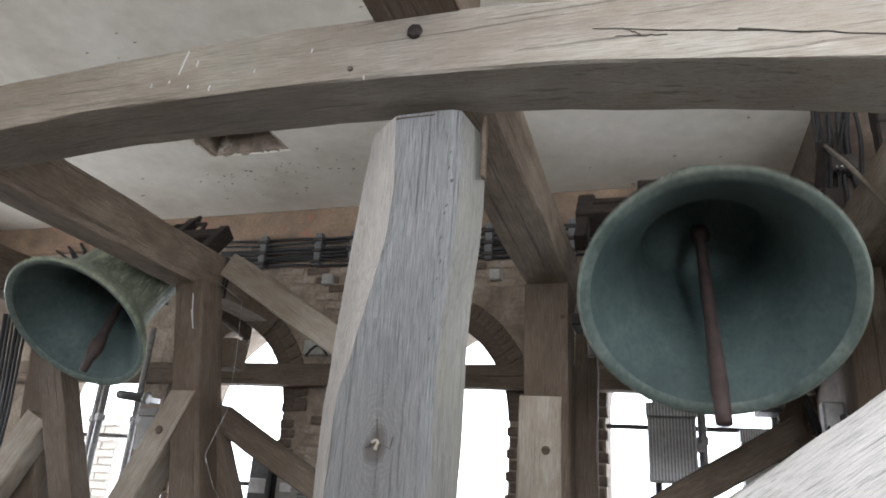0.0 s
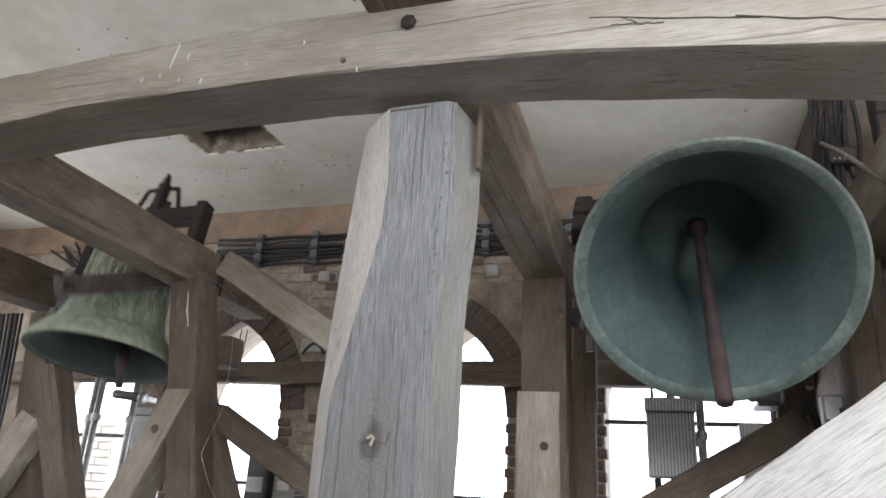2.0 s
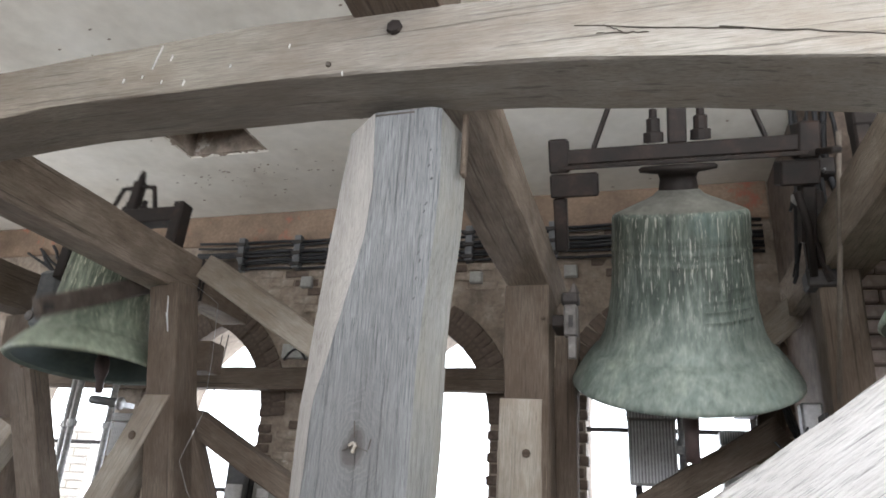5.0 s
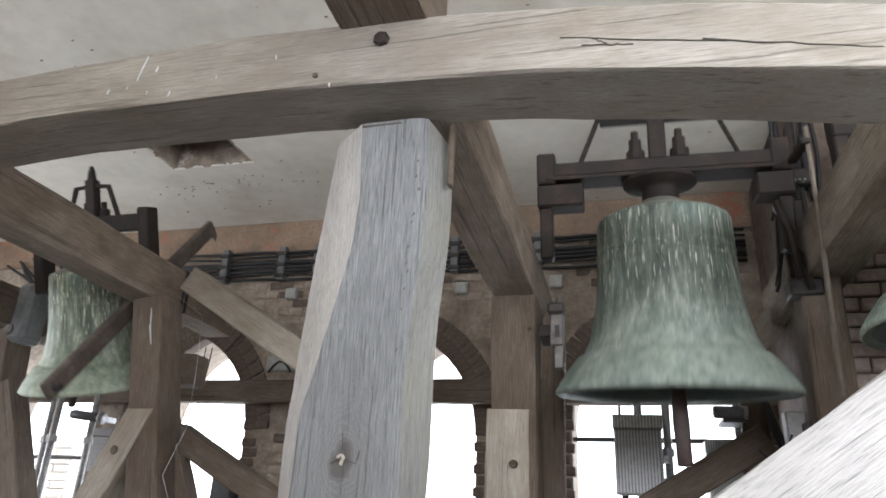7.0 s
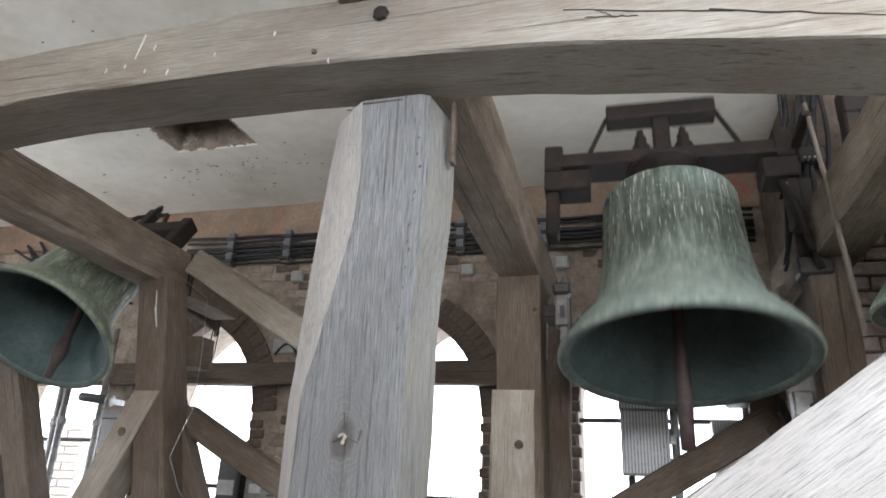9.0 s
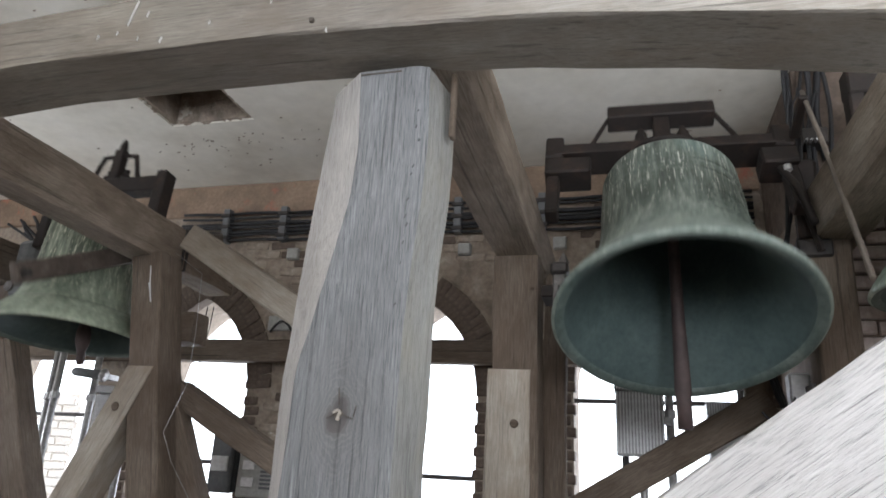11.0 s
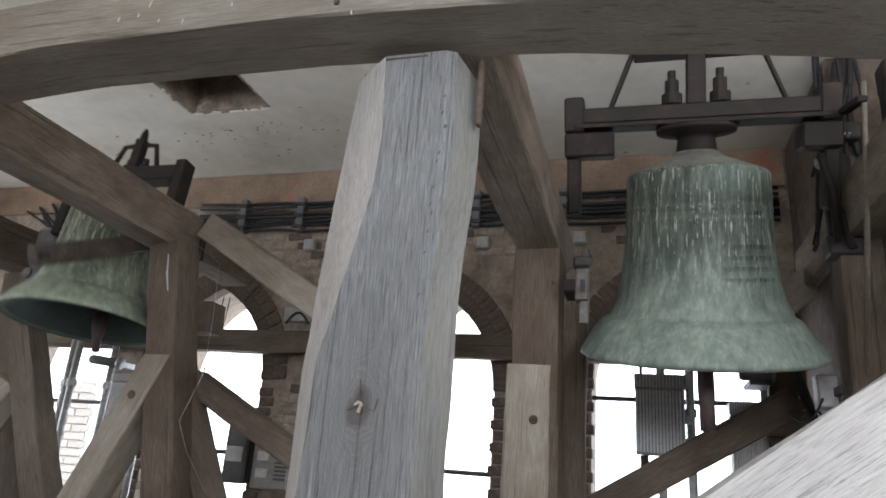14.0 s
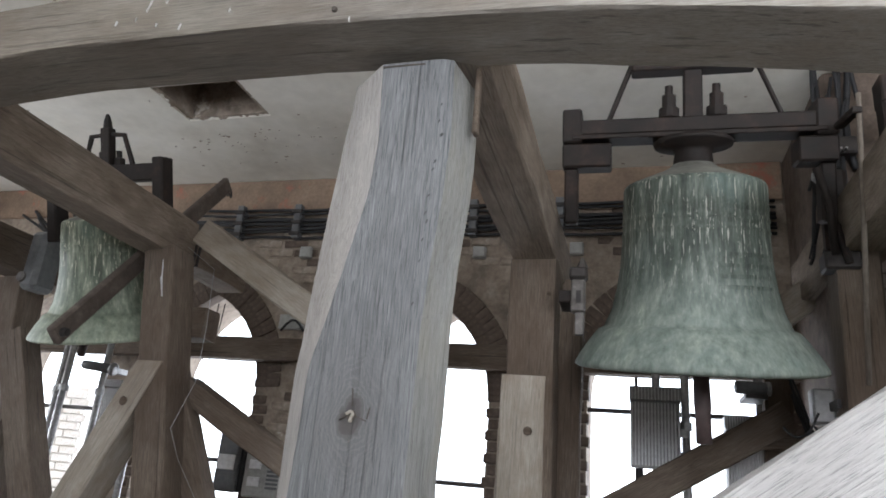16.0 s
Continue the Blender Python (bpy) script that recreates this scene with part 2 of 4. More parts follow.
def add_tube(bm, points, radius, sides=6):
    """A round rod or cable along points."""
    pts = [Vector(p) for p in points]
    rings, ref = [], Vector((0.31, 0.52, 0.79))
    for i, p in enumerate(pts):
        d = (pts[min(i + 1, len(pts) - 1)] - pts[max(i - 1, 0)]).normalized()
        u = d.cross(ref).normalized()
        v = d.cross(u)
        rings.append([bm.verts.new(p + radius * (math.cos(2 * math.pi * k / sides) * u + math.sin(2 * math.pi * k / sides) * v)) for k in range(sides)])
    for a, b in zip(rings, rings[1:]):
        for k in range(sides):
            bm.faces.new((a[k], a[(k + 1) % sides], b[(k + 1) % sides], b[k]))
    bm.faces.new(rings[0][::-1])
    bm.faces.new(rings[-1])


def tube(points, radius, sides=6):
    bm = bmesh.new()
    add_tube(bm, points, radius, sides)
    return bm


def sag(a, b, drop, n=12, wob=0.0, seed=0):
    rnd = random.Random(seed)
    a, b = Vector(a), Vector(b)
    return [a.lerp(b, i / n) + Vector((rnd.uniform(-wob, wob), rnd.uniform(-wob, wob), -4 * drop * (i / n) * (1 - i / n) + rnd.uniform(-wob, wob))) for i in range(n + 1)]


def loft(sections, wob=0.0, seed=0.0, chamfer=0.008):
    """A timber along its own x axis. sections: (x, y0, y1, z0, z1); edges are chamfered and slightly uneven."""
    bm, rings = bmesh.new(), []
    for x, y0, y1, z0, z1 in sections:
        c = chamfer
        ring = []
        for k, (y, z) in enumerate(((y0 + c, z0), (y1 - c, z0), (y1, z0 + c), (y1, z1 - c), (y1 - c, z1), (y0 + c, z1), (y0, z1 - c), (y0, z0 + c))):
            w = noise.noise_vector((x * 2.3 + seed * 7, k * 0.9 + seed, seed * 3.1)) * wob
            f = noise.noise_vector((x * 11 + seed * 5, k * 3.7, seed)) * wob * 0.35
            ring.append(bm.verts.new((x, y + w.y + f.y, z + w.z + f.z)))
        rings.append(ring)
    for a, b in zip(rings, rings[1:]):
        for k in range(8):
            bm.faces.new((a[k], b[k], b[(k + 1) % 8], a[(k + 1) % 8]))
    bm.faces.new(rings[0])
    bm.faces.new(rings[-1][::-1])
    bmesh.ops.recalc_face_normals(bm, faces=bm.faces)
    return bm


def axis_pose(p0, p1, up=(0, 0, 1)):
    """Local x from p0 to p1, local z as near to up as can be."""
    p0, x = Vector(p0), (Vector(p1) - Vector(p0)).normalized()
    y = Vector(up).cross(x).normalized()
    z = x.cross(y)
    m = Matrix((x, y, z)).transposed().to_4x4()
    return Matrix.Translation(p0) @ m


def timber(name, p0, p1, w, h, mat, label, category="timber", up=(0, 0, 1), bow=0.0, wob=0.008, seed=1.0, n=18, group="", taper=0.0):
    """A squared beam between the middles of its ends: w across, h along up."""
    length = (Vector(p1) - Vector(p0)).length
    secs = []
    for i in range(n + 1):
        u = i / n
        b, s = bow * 4 * u * (1 - u), 1 + taper * (u - 0.5)
        secs.append((u * length, -w / 2 * s, w / 2 * s, -h / 2 * s + b, h / 2 * s + b))
    ob = mesh_object(name, loft(secs, wob, seed), mat)
    ob.matrix_world = axis_pose(p0, p1, up)
    return tagged(ob, label, category, group)


# ---- walls, floor and ceiling ----
CEIL, NORTH, SOUTH, EAST, WEST = 3.99, 4.9, -1.0, 2.9, -6.6


def arch(cx, half, spring, apex, sill, n=8):
    """Outline of a pointed window, from the foot of one jamb over the apex to the other."""
    rise = apex - spring
    radius = (half * half + rise * rise) / (2 * half)
    a1 = math.atan2(rise, radius - half)
    side = [(half - radius + radius * math.cos(a1 * i / n), spring + radius * math.sin(a1 * i / n)) for i in range(n + 1)]
    right = [(half, sill)] + side
    left = [(-x, z) for x, z in reversed(right)][1:]
    return [(cx + x, z) for x, z in right + left]


def pierced_wall(name, windows, x0, x1, z0, z1, thick, m, mat, label):
    """A wall in its own x-z plane with pointed openings right through it."""
    bm = bmesh.new()

    def quad(pts, y):
        bm.faces.new([bm.verts.new((x, y, z)) for x, z in pts])

    for y in (0.0, thick):
        edge = x0
        for cx, half, spring, apex, sill in windows:
            quad(((edge, z0), (cx - half, z0), (cx - half, z1), (edge, z1)), y)
            quad(((cx - half, z0), (cx + half, z0), (cx + half, sill), (cx - half, sill)), y)
            o = arch(cx, half, spring, apex, sill)
            top = o[1:-1]
            for (xa, za), (xb, zb) in zip(top, top[1:]):
                quad(((xa, za), (xb, zb), (xb, z1), (xa, z1)), y)
            edge = cx + half
        quad(((edge, z0), (x1, z0), (x1, z1), (edge, z1)), y)
    for w in windows:
        o = arch(*w)
        for (xa, za), (xb, zb) in zip(o, o[1:] + o[:1]):
            bm.faces.new([bm.verts.new(p) for p in ((xa, 0, za), (xb, 0, zb), (xb, thick, zb), (xa, thick, za))])
    for pts in (((x0, z0), (x1, z0)), ((x1, z0), (x1, z1)), ((x1, z1), (x0, z1)), ((x0, z1), (x0, z0))):
        (xa, za), (xb, zb) = pts
        bm.faces.new([bm.verts.new(p) for p in ((xa, 0, za), (xb, 0, zb), (xb, thick, zb), (xa, thick, za))])
    bmesh.ops.remove_doubles(bm, verts=bm.verts, dist=1e-4)
    bmesh.ops.recalc_face_normals(bm, faces=bm.faces)
    ob = mesh_object(name, bm, mat)
    ob.matrix_world = m
    return tagged(ob, label, "wall", "", "structure")


W_NORTH = ((-4.98, 0.62, 2.2, 3.0, 0.9), (-3.40, 0.49, 2.2, 2.95, 0.9), (-1.44, 0.42, 2.18, 2.9, 0.9), (0.30, 0.63, 2.3, 3.0, 0.9))
wall_north = pierced_wall("wall_north", W_NORTH, WEST, EAST, 0.0, 4.3, 0.55, pose(0, NORTH, 0), MASONRY, "rough brown masonry wall pierced by pointed windows")
W_SOUTH = ((-4.4, 0.5, 3.3, 3.8, 2.4), (-2.2, 0.5, 3.3, 3.8, 2.4), (0.0, 0.5, 3.3, 3.8, 2.4), (1.9, 0.5, 3.0, 3.6, 1.5))
wall_south = pierced_wall("wall_south", W_SOUTH, WEST, EAST, 0.0, 4.3, 0.5, pose(0, SOUTH - 0.5, 0), MASONRY, "brown masonry wall with pointed windows")
W_EAST, W_WEST = ((0.3, 0.5, 3.3, 3.8, 2.4), (1.95, 0.5, 3.3, 3.8, 2.4)), ((1.2, 0.5, 2.7, 3.4, 1.55), (3.4, 0.5, 2.7, 3.4, 1.55))
wall_east = pierced_wall("wall_east", W_EAST, SOUTH, NORTH, 0.0, 4.3, 0.5, Matrix.Translation((EAST + 0.5, 0, 0)) @ pose(0, 0, 0, 0, 0, 90), MASONRY, "brown masonry side wall with pointed windows")
wall_west = pierced_wall("wall_west", W_WEST, SOUTH, NORTH, 0.0, 4.3, 0.5, Matrix.Translation((WEST, 0, 0)) @ pose(0, 0, 0, 0, 0, 90), MASONRY, "brown masonry side wall with pointed windows")
pier = tagged(mesh_object("wall_pier", box(1.02, EAST, 3.75, NORTH - 0.004, 0, CEIL, 0.02), BRICK), "projecting dark brick pier in the corner", "wall", "", "structure")
floor = tagged(mesh_object("floor", box(WEST, EAST, SOUTH, NORTH, -0.2, 0.0), STONEFLOOR), "dusty bare board floor of the bell chamber", "floor", "", "structure")


def ceiling_mesh():
    """A flat plaster ceiling with one square hatch through it."""
    bm = bmesh.new()
    hx0, hx1, hy0, hy1, top = -3.2, -2.52, 3.36, 3.82, 4.3
    for z in (CEIL, top):
        for a, b, c, d in ((WEST, hx0, SOUTH, NORTH), (hx1, EAST, SOUTH, NORTH), (hx0, hx1, SOUTH, hy0), (hx0, hx1, hy1, NORTH)):
            bm.faces.new([bm.verts.new(p) for p in ((a, c, z), (b, c, z), (b, d, z), (a, d, z))])
    loop = ((hx0, hy0), (hx1, hy0), (hx1, hy1), (hx0, hy1))
    for (xa, ya), (xb, yb) in zip(loop, loop[1:] + loop[:1]):
        bm.faces.new([bm.verts.new(p) for p in ((xa, ya, CEIL), (xb, yb, CEIL), (xb, yb, top), (xa, ya, top))])
    bmesh.ops.remove_doubles(bm, verts=bm.verts, dist=1e-4)
    return bm


ceiling = tagged(mesh_object("ceiling", ceiling_mesh(), PLASTER), "stained off-white plaster ceiling with a square hatch", "ceiling", "", "structure")
hatch = tagged(mesh_object("hatch_lid", box(-3.26, -2.46, 3.3, 3.88, 4.302, 4.34), OAK_BROWN), "dark wooden lid closing the ceiling hatch", "hatch")
for name, a, b, c, d in (("hatch_board", -3.2, -3.16, 3.36, 3.82), ("hatch_board", -2.56, -2.52, 3.36, 3.82), ("hatch_board", -3.158, -2.562, 3.36, 3.39), ("hatch_board", -3.158, -2.562, 3.79, 3.82)):
    part(name, box(a + 0.002, b - 0.002, c + 0.002, d - 0.002, CEIL + 0.012, 4.298, 0.004), MASONRY, hatch)
def ceiling_flakes():
    """Small dark chips and flaking edges of old limewash round the hatch."""
    rnd, bm = random.Random(31), bmesh.new()
    for k in range(110):
        if k < 40:
            x, y = -2.86 + rnd.gauss(0, 0.34), 3.99 + abs(rnd.gauss(0, 0.16))
        else:
            x, y = rnd.uniform(-4.5, 0.8), rnd.uniform(2.3, 4.85)
        if -3.26 < x < -2.46 and 3.3 < y < 3.87 or y > 4.86:
            continue
        r, n = rnd.uniform(0.002, 0.008) * (1.6 if rnd.random() < 0.15 else 1.0), 6
        ring = [(x + r * rnd.uniform(0.5, 2.6) * math.cos(6.283 * i / n), y + r * rnd.uniform(0.4, 1.0) * math.sin(6.283 * i / n)) for i in range(n)]
        low = [bm.verts.new((a, b, CEIL - rnd.uniform(0.003, 0.007))) for a, b in ring]
        top = [bm.verts.new((a, b, CEIL + 0.001)) for a, b in ring]
        bm.faces.new(low[::-1])
        for i in range(n):
            bm.faces.new((low[i], low[(i + 1) % n], top[(i + 1) % n], top[i]))
    return tagged(mesh_object("plaster_flakes", bm, MASONRY), "dark flaking chips in the limewashed ceiling", "flakes", "", "stuff")


def hatch_edge():
    """Broken plaster round the rim of the hatch."""
    rnd = random.Random(12)
    for k in range(34):
        x, y = ((-3.2 + 0.68 * rnd.random(), 3.82) if k % 2 else (-3.2 if k % 4 else -2.52, 3.38 + 0.42 * rnd.random()))
        bm, r = bmesh.new(), rnd.uniform(0.008, 0.022)
        bmesh.ops.create_icosphere(bm, subdivisions=1, radius=r)
        for v in bm.verts:
            v.co = Vector((x, y, CEIL + 0.012)) + Vector((v.co.x * rnd.uniform(0.8, 1.8), v.co.y * rnd.uniform(0.7, 1.3), v.co.z * rnd.uniform(0.5, 0.9)))
        part("broken_edge", bm, MASONRY if k % 3 else PLASTER, hatch)


ceiling_flakes()
hatch_edge()
band = tagged(mesh_object("trim_band", box(WEST, 1.01, NORTH - 0.03, NORTH + 0.02, 3.69, CEIL - 0.004, 0.006), REDBRICK), "faded red plaster band below the ceiling", "trim", "", "structure")

# ---- the oak bell frame ----
def curve_at(table, x):
    xs = [p[0] for p in table]
    return float(np.interp(x, xs, [p[1] for p in table]))


def main_beam():
    low = ((-6.6, 2.3), (-3.6, 2.69), (-2.9, 2.77), (-2.3, 2.822), (-1.9, 2.848), (-1.45, 2.85), (-1.0, 2.848), (-0.6, 2.832), (-0.2, 2.808), (0.3, 2.75), (0.7, 2.69), (1.3, 2.60), (2.9, 2.30))
    high = ((-6.6, 2.45), (-3.6, 2.86), (-2.9, 2.96), (-2.35, 3.03), (-1.5, 3.07), (-1.1, 3.083), (-0.8, 3.068), (-0.45, 3.055), (-0.05, 3.018), (0.4, 2.955), (0.75, 2.888), (1.3, 2.79), (2.9, 2.48))
    secs = []
    for i in range(121):
        x = WEST + (EAST - WEST) * i / 120
        secs.append((x, 1.5, 1.76, curve_at(low, x), curve_at(high, x)))
    ob = mesh_object("curved_tie_beam", loft(secs, 0.007, 2.0, 0.006), OAK_BANDED)
    return tagged(ob, "thick curved weathered oak tie beam with a pegged bolt", "beam")


beam = main_beam()
bolt = part("bolt_head", lathe(((0, 0.014), (0.022, 0.012), (0.027, 0.004), (0.027, 0)), 7, pose(-0.63, 1.494, 2.985, 90)), IRON, beam, "rusty bolt head")


def centre_post():
    """Upright with a swelling round a knot and a broad chamfer on one side; local x runs up."""
    zs = ((1.0, -0.86, -0.955, -0.50), (1.56, -0.847, -0.938, -0.539), (1.7, -0.846, -0.943, -0.537), (1.86, -0.841, -0.943, -0.535), (2.0, -0.805, -0.932, -0.533), (2.19, -0.765, -0.918, -0.525), (2.36, -0.732, -0.908, -0.511), (2.53, -0.722, -0.896, -0.50), (2.79, -0.738, -0.874, -0.508))
    z0, bm, rings = 1.0, bmesh.new(), []
    for i in range(41):
        z = 1.0 + 1.79 * i / 40
        xa, xl, xr = (float(np.interp(z, [r[0] for r in zs], [r[k] for r in zs])) for k in (1, 2, 3))
        ring = [(xa, 1.66), (xa + 0.02, 1.655), (xr - 0.035, 1.655), (xr - 0.006, 1.668), (xr + 0.022, 1.86), (xr, 1.88), (xl + 0.01, 1.88), (xl, 1.865), (xl + 0.004, 1.775)]
        out = []
        for k, (x, y) in enumerate(ring):
            w = noise.noise_vector((z * 3, k * 0.8, 4.0)) * 0.006 + noise.noise_vector((z * 14, k * 2.1, 9.0)) * 0.002
            out.append(bm.verts.new((z - z0, -(x + w.x), y + w.y)))
        rings.append(out)
    m = len(rings[0])
    for a, b in zip(rings, rings[1:]):
        for k in range(m):
            bm.faces.new((a[k], a[(k + 1) % m], b[(k + 1) % m], b[k]))
    bm.faces.new(rings[0])
    bm.faces.new(rings[-1][::-1])
    bmesh.ops.recalc_face_normals(bm, faces=bm.faces)
    # Chamfer and right side get the oaks with light in their colour.
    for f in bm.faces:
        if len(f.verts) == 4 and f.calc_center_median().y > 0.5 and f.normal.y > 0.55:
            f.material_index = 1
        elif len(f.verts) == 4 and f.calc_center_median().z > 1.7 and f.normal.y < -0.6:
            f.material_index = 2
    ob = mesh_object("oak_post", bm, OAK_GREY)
    ob.data.materials.append(OAK_SAP_LIT)
    ob.data.materials.append(OAK_WANEY_LIT)
    # local x -> world z, local y -> world -x, local z -> world y
    ob.matrix_world = Matrix(((0, -1, 0, 0), (0, 0, 1, 0), (1, 0, 0, z0), (0, 0, 0, 1)))
    return tagged(ob, "silver-grey oak post with a knot and waney edge", "post")


def raking_brace(foot, z0, head, z1, y0, y1, mat, label, seed):
    """A slanting brace whose ends are cut level against the post; foot and head: its edges along x."""
    p0, p1 = Vector(((foot[0] + foot[1]) / 2, (y0 + y1) / 2, z0)), Vector(((head[0] + head[1]) / 2, (y0 + y1) / 2, z1))
    m = axis_pose(p0, p1, (0, 1, 0))
    inv, bm, rings, n = m.inverted(), bmesh.new(), [], 20
    for i in range(n + 1):
        u = i / n
        xa, xb, z = foot[0] + (head[0] - foot[0]) * u, foot[1] + (head[1] - foot[1]) * u, z0 + (z1 - z0) * u
        ring = []
        for k, (x, y) in enumerate(((xa, y0 + 0.008), (xa + 0.008, y0), (xb - 0.008, y0), (xb, y0 + 0.008), (xb, y1), (xa, y1))):
            w = noise.noise_vector((z * 2.3 + seed, k * 0.9, seed)) * 0.007
            ring.append(bm.verts.new(inv @ Vector((x + w.x, y + w.y, z))))
        rings.append(ring)
    for a, b in zip(rings, rings[1:]):
        for k in range(6):
            bm.faces.new((a[k], a[(k + 1) % 6], b[(k + 1) % 6], b[k]))
    bm.faces.new(rings[0])
    bm.faces.new(rings[-1][::-1])
    bmesh.ops.recalc_face_normals(bm, faces=bm.faces)
    ob = mesh_object("oak_brace", bm, mat)
    ob.matrix_world = m
    return tagged(ob, label, "brace")


main_post = centre_post()
foot = timber("post_foot", (-0.7, 1.77, 0.0), (-0.7, 1.77, 1.0), 0.4, 0.24, OAK_GREY, "square grey oak lower post on the floor", "post", up=(0, 1, 0))
timber("cross_beam", (-0.63, SOUTH, 3.17), (-0.63, 1.72, 3.185), 0.29, 0.27, OAK_BROWN, "dark oak cross beam laid over the tie beam", "beam", seed=3)
timber("frame_beam", (-0.537, 1.72, 2.958), (-0.482, 4.3, 2.808), 0.23, 0.26, OAK_BROWN_LIT, "brown oak head beam of the bell frame", "beam", seed=4, group="bell frame head beams")
left_head = timber("frame_beam", (-2.79, 1.765, 2.935), (-2.90, 4.3, 2.935), 0.21, 0.27, OAK_BROWN_LIT, "brown oak head beam of the bell frame", "beam", seed=5, group="bell frame head beams")
near_post = timber("frame_post", (-0.50, 3.46, 0.0), (-0.505, 3.46, 2.735), 0.24, 0.22, OAK_BROWN, "upright oak post of the bell frame", "post", up=(0, 1, 0), seed=6, group="bell frame posts")
timber("frame_post", (-2.25, 3.44, 0.0), (-2.80, 3.44, 2.805), 0.2, 0.23, OAK_BROWN, "upright oak post of the bell frame", "post", up=(0, 1, 0), seed=7, group="bell frame posts")
pale_strut = timber("oak_brace", (-0.545, 3.43, 0.9), (-0.53, 3.43, 2.13), 0.222, 0.18, OAK_PALE, "pale oak strut pegged to the post", "brace", up=(0, 1, 0), seed=8)
pale_brace = raking_brace((-3.62, -3.43), 0.3, (-2.767, -2.586), 2.118, 3.315, 3.53, OAK_PALE, "pale oak diagonal brace with a peg", 9.0)
rail = timber("oak_brace", (-1.83, 1.398, -0.02), (1.75, 1.398, 2.572), 0.196, 0.34, OAK_LIT, "brightly lit pale oak diagonal brace with open grain", "brace", seed=10, n=60)
timber("frame_beam", (-4.22, 1.765, 2.885), (-4.30, 4.3, 2.885), 0.24, 0.29, OAK_BROWN, "brown oak head beam of the bell frame", "beam", seed=11, group="bell frame head beams")
timber("frame_post", (-3.95, 3.82, 0.0), (-4.33, 3.82, 2.745), 0.22, 0.22, OAK_BROWN, "upright oak post of the bell frame", "post", up=(0, 1, 0), seed=12, group="bell frame posts")
timber("oak_brace", (-3.30, 3.55, 0.9), (-4.0, 3.62, 2.3), 0.18, 0.16, OAK_BROWN, "dark oak diagonal brace under the head beam", "brace", up=(0, 1, 0), seed=13)
timber("oak_brace", (-4.55, 3.55, 0.9), (-4.05, 3.66, 1.96), 0.2, 0.14, OAK_PALE, "pale oak diagonal brace with a peg", "brace", up=(0, 1, 0), seed=14)
timber("oak_brace", (-2.60, 3.50, 2.955), (-1.25, 3.50, 2.125), 0.165, 0.17, OAK_PALE, "pale oak knee brace tenoned into the head beam", "brace", up=(0, 1, 0), seed=15)
timber("oak_brace", (-2.60, 3.615, 2.01), (-1.15, 3.615, 1.245), 0.135, 0.13, OAK_BROWN, "dark oak diagonal brace across the window", "brace", up=(0, 1, 0), seed=16)
timber("oak_brace", (-0.60, 4.21, 1.25), (0.81, 4.21, 2.106), 0.165, 0.13, OAK_BROWN, "dark oak diagonal brace across the window", "brace", up=(0, 1, 0), seed=17)
timber("frame_post", (0.70, 4.36, 0.0), (0.80, 4.36, 2.62), 0.15, 0.14, OAK_BROWN, "slender dark oak post behind the bell", "post", up=(0, 1, 0), seed=18, group="bell frame posts")
timber("frame_post", (0.97, 3.55, 0.0), (1.02, 3.55, 2.805), 0.185, 0.2, OAK_BROWN, "upright oak post of the bell frame", "post", up=(0, 1, 0), seed=19, group="bell frame posts")
timber("oak_brace", (0.52, 4.40, 2.47), (1.18, 4.40, 2.99), 0.175, 0.15, OAK_PALE, "pale oak knee brace beside the bell", "brace", up=(0, 1, 0), seed=20)
timber("frame_beam", (1.065, 1.765, 2.935), (1.065, 4.52, 2.935), 0.23, 0.27, OAK_BROWN_LIT, "brown oak head beam of the bell frame", "beam", seed=21, group="bell frame head beams")
timber("window_rail", (-6.4, 4.80, 2.475), (1.0, 4.80, 2.475), 0.12, 0.175, OAK_BROWN, "dark timber rail across the window openings", "rail", seed=22, n=50)
timber("stub_beam", (-2.86, 3.64, 2.40), (-2.55, 3.64, 2.40), 0.16, 0.19, OAK_BROWN, "short dark oak stub beam beside the post", "beam", seed=23, n=8)
timber("oak_brace", (-1.94, 3.56, 0.55), (-2.74, 3.56, 2.22), 0.14, 0.12, OAK_BROWN, "slanting oak strut beside the post", "brace", up=(0, 1, 0), seed=24)
timber("frame_post", (-0.36, 3.78, 0.0), (-0.335, 3.78, 2.735), 0.12, 0.14, OAK_BROWN, "upright oak post of the bell frame", "post", up=(0, 1, 0), seed=25, group="bell frame posts")


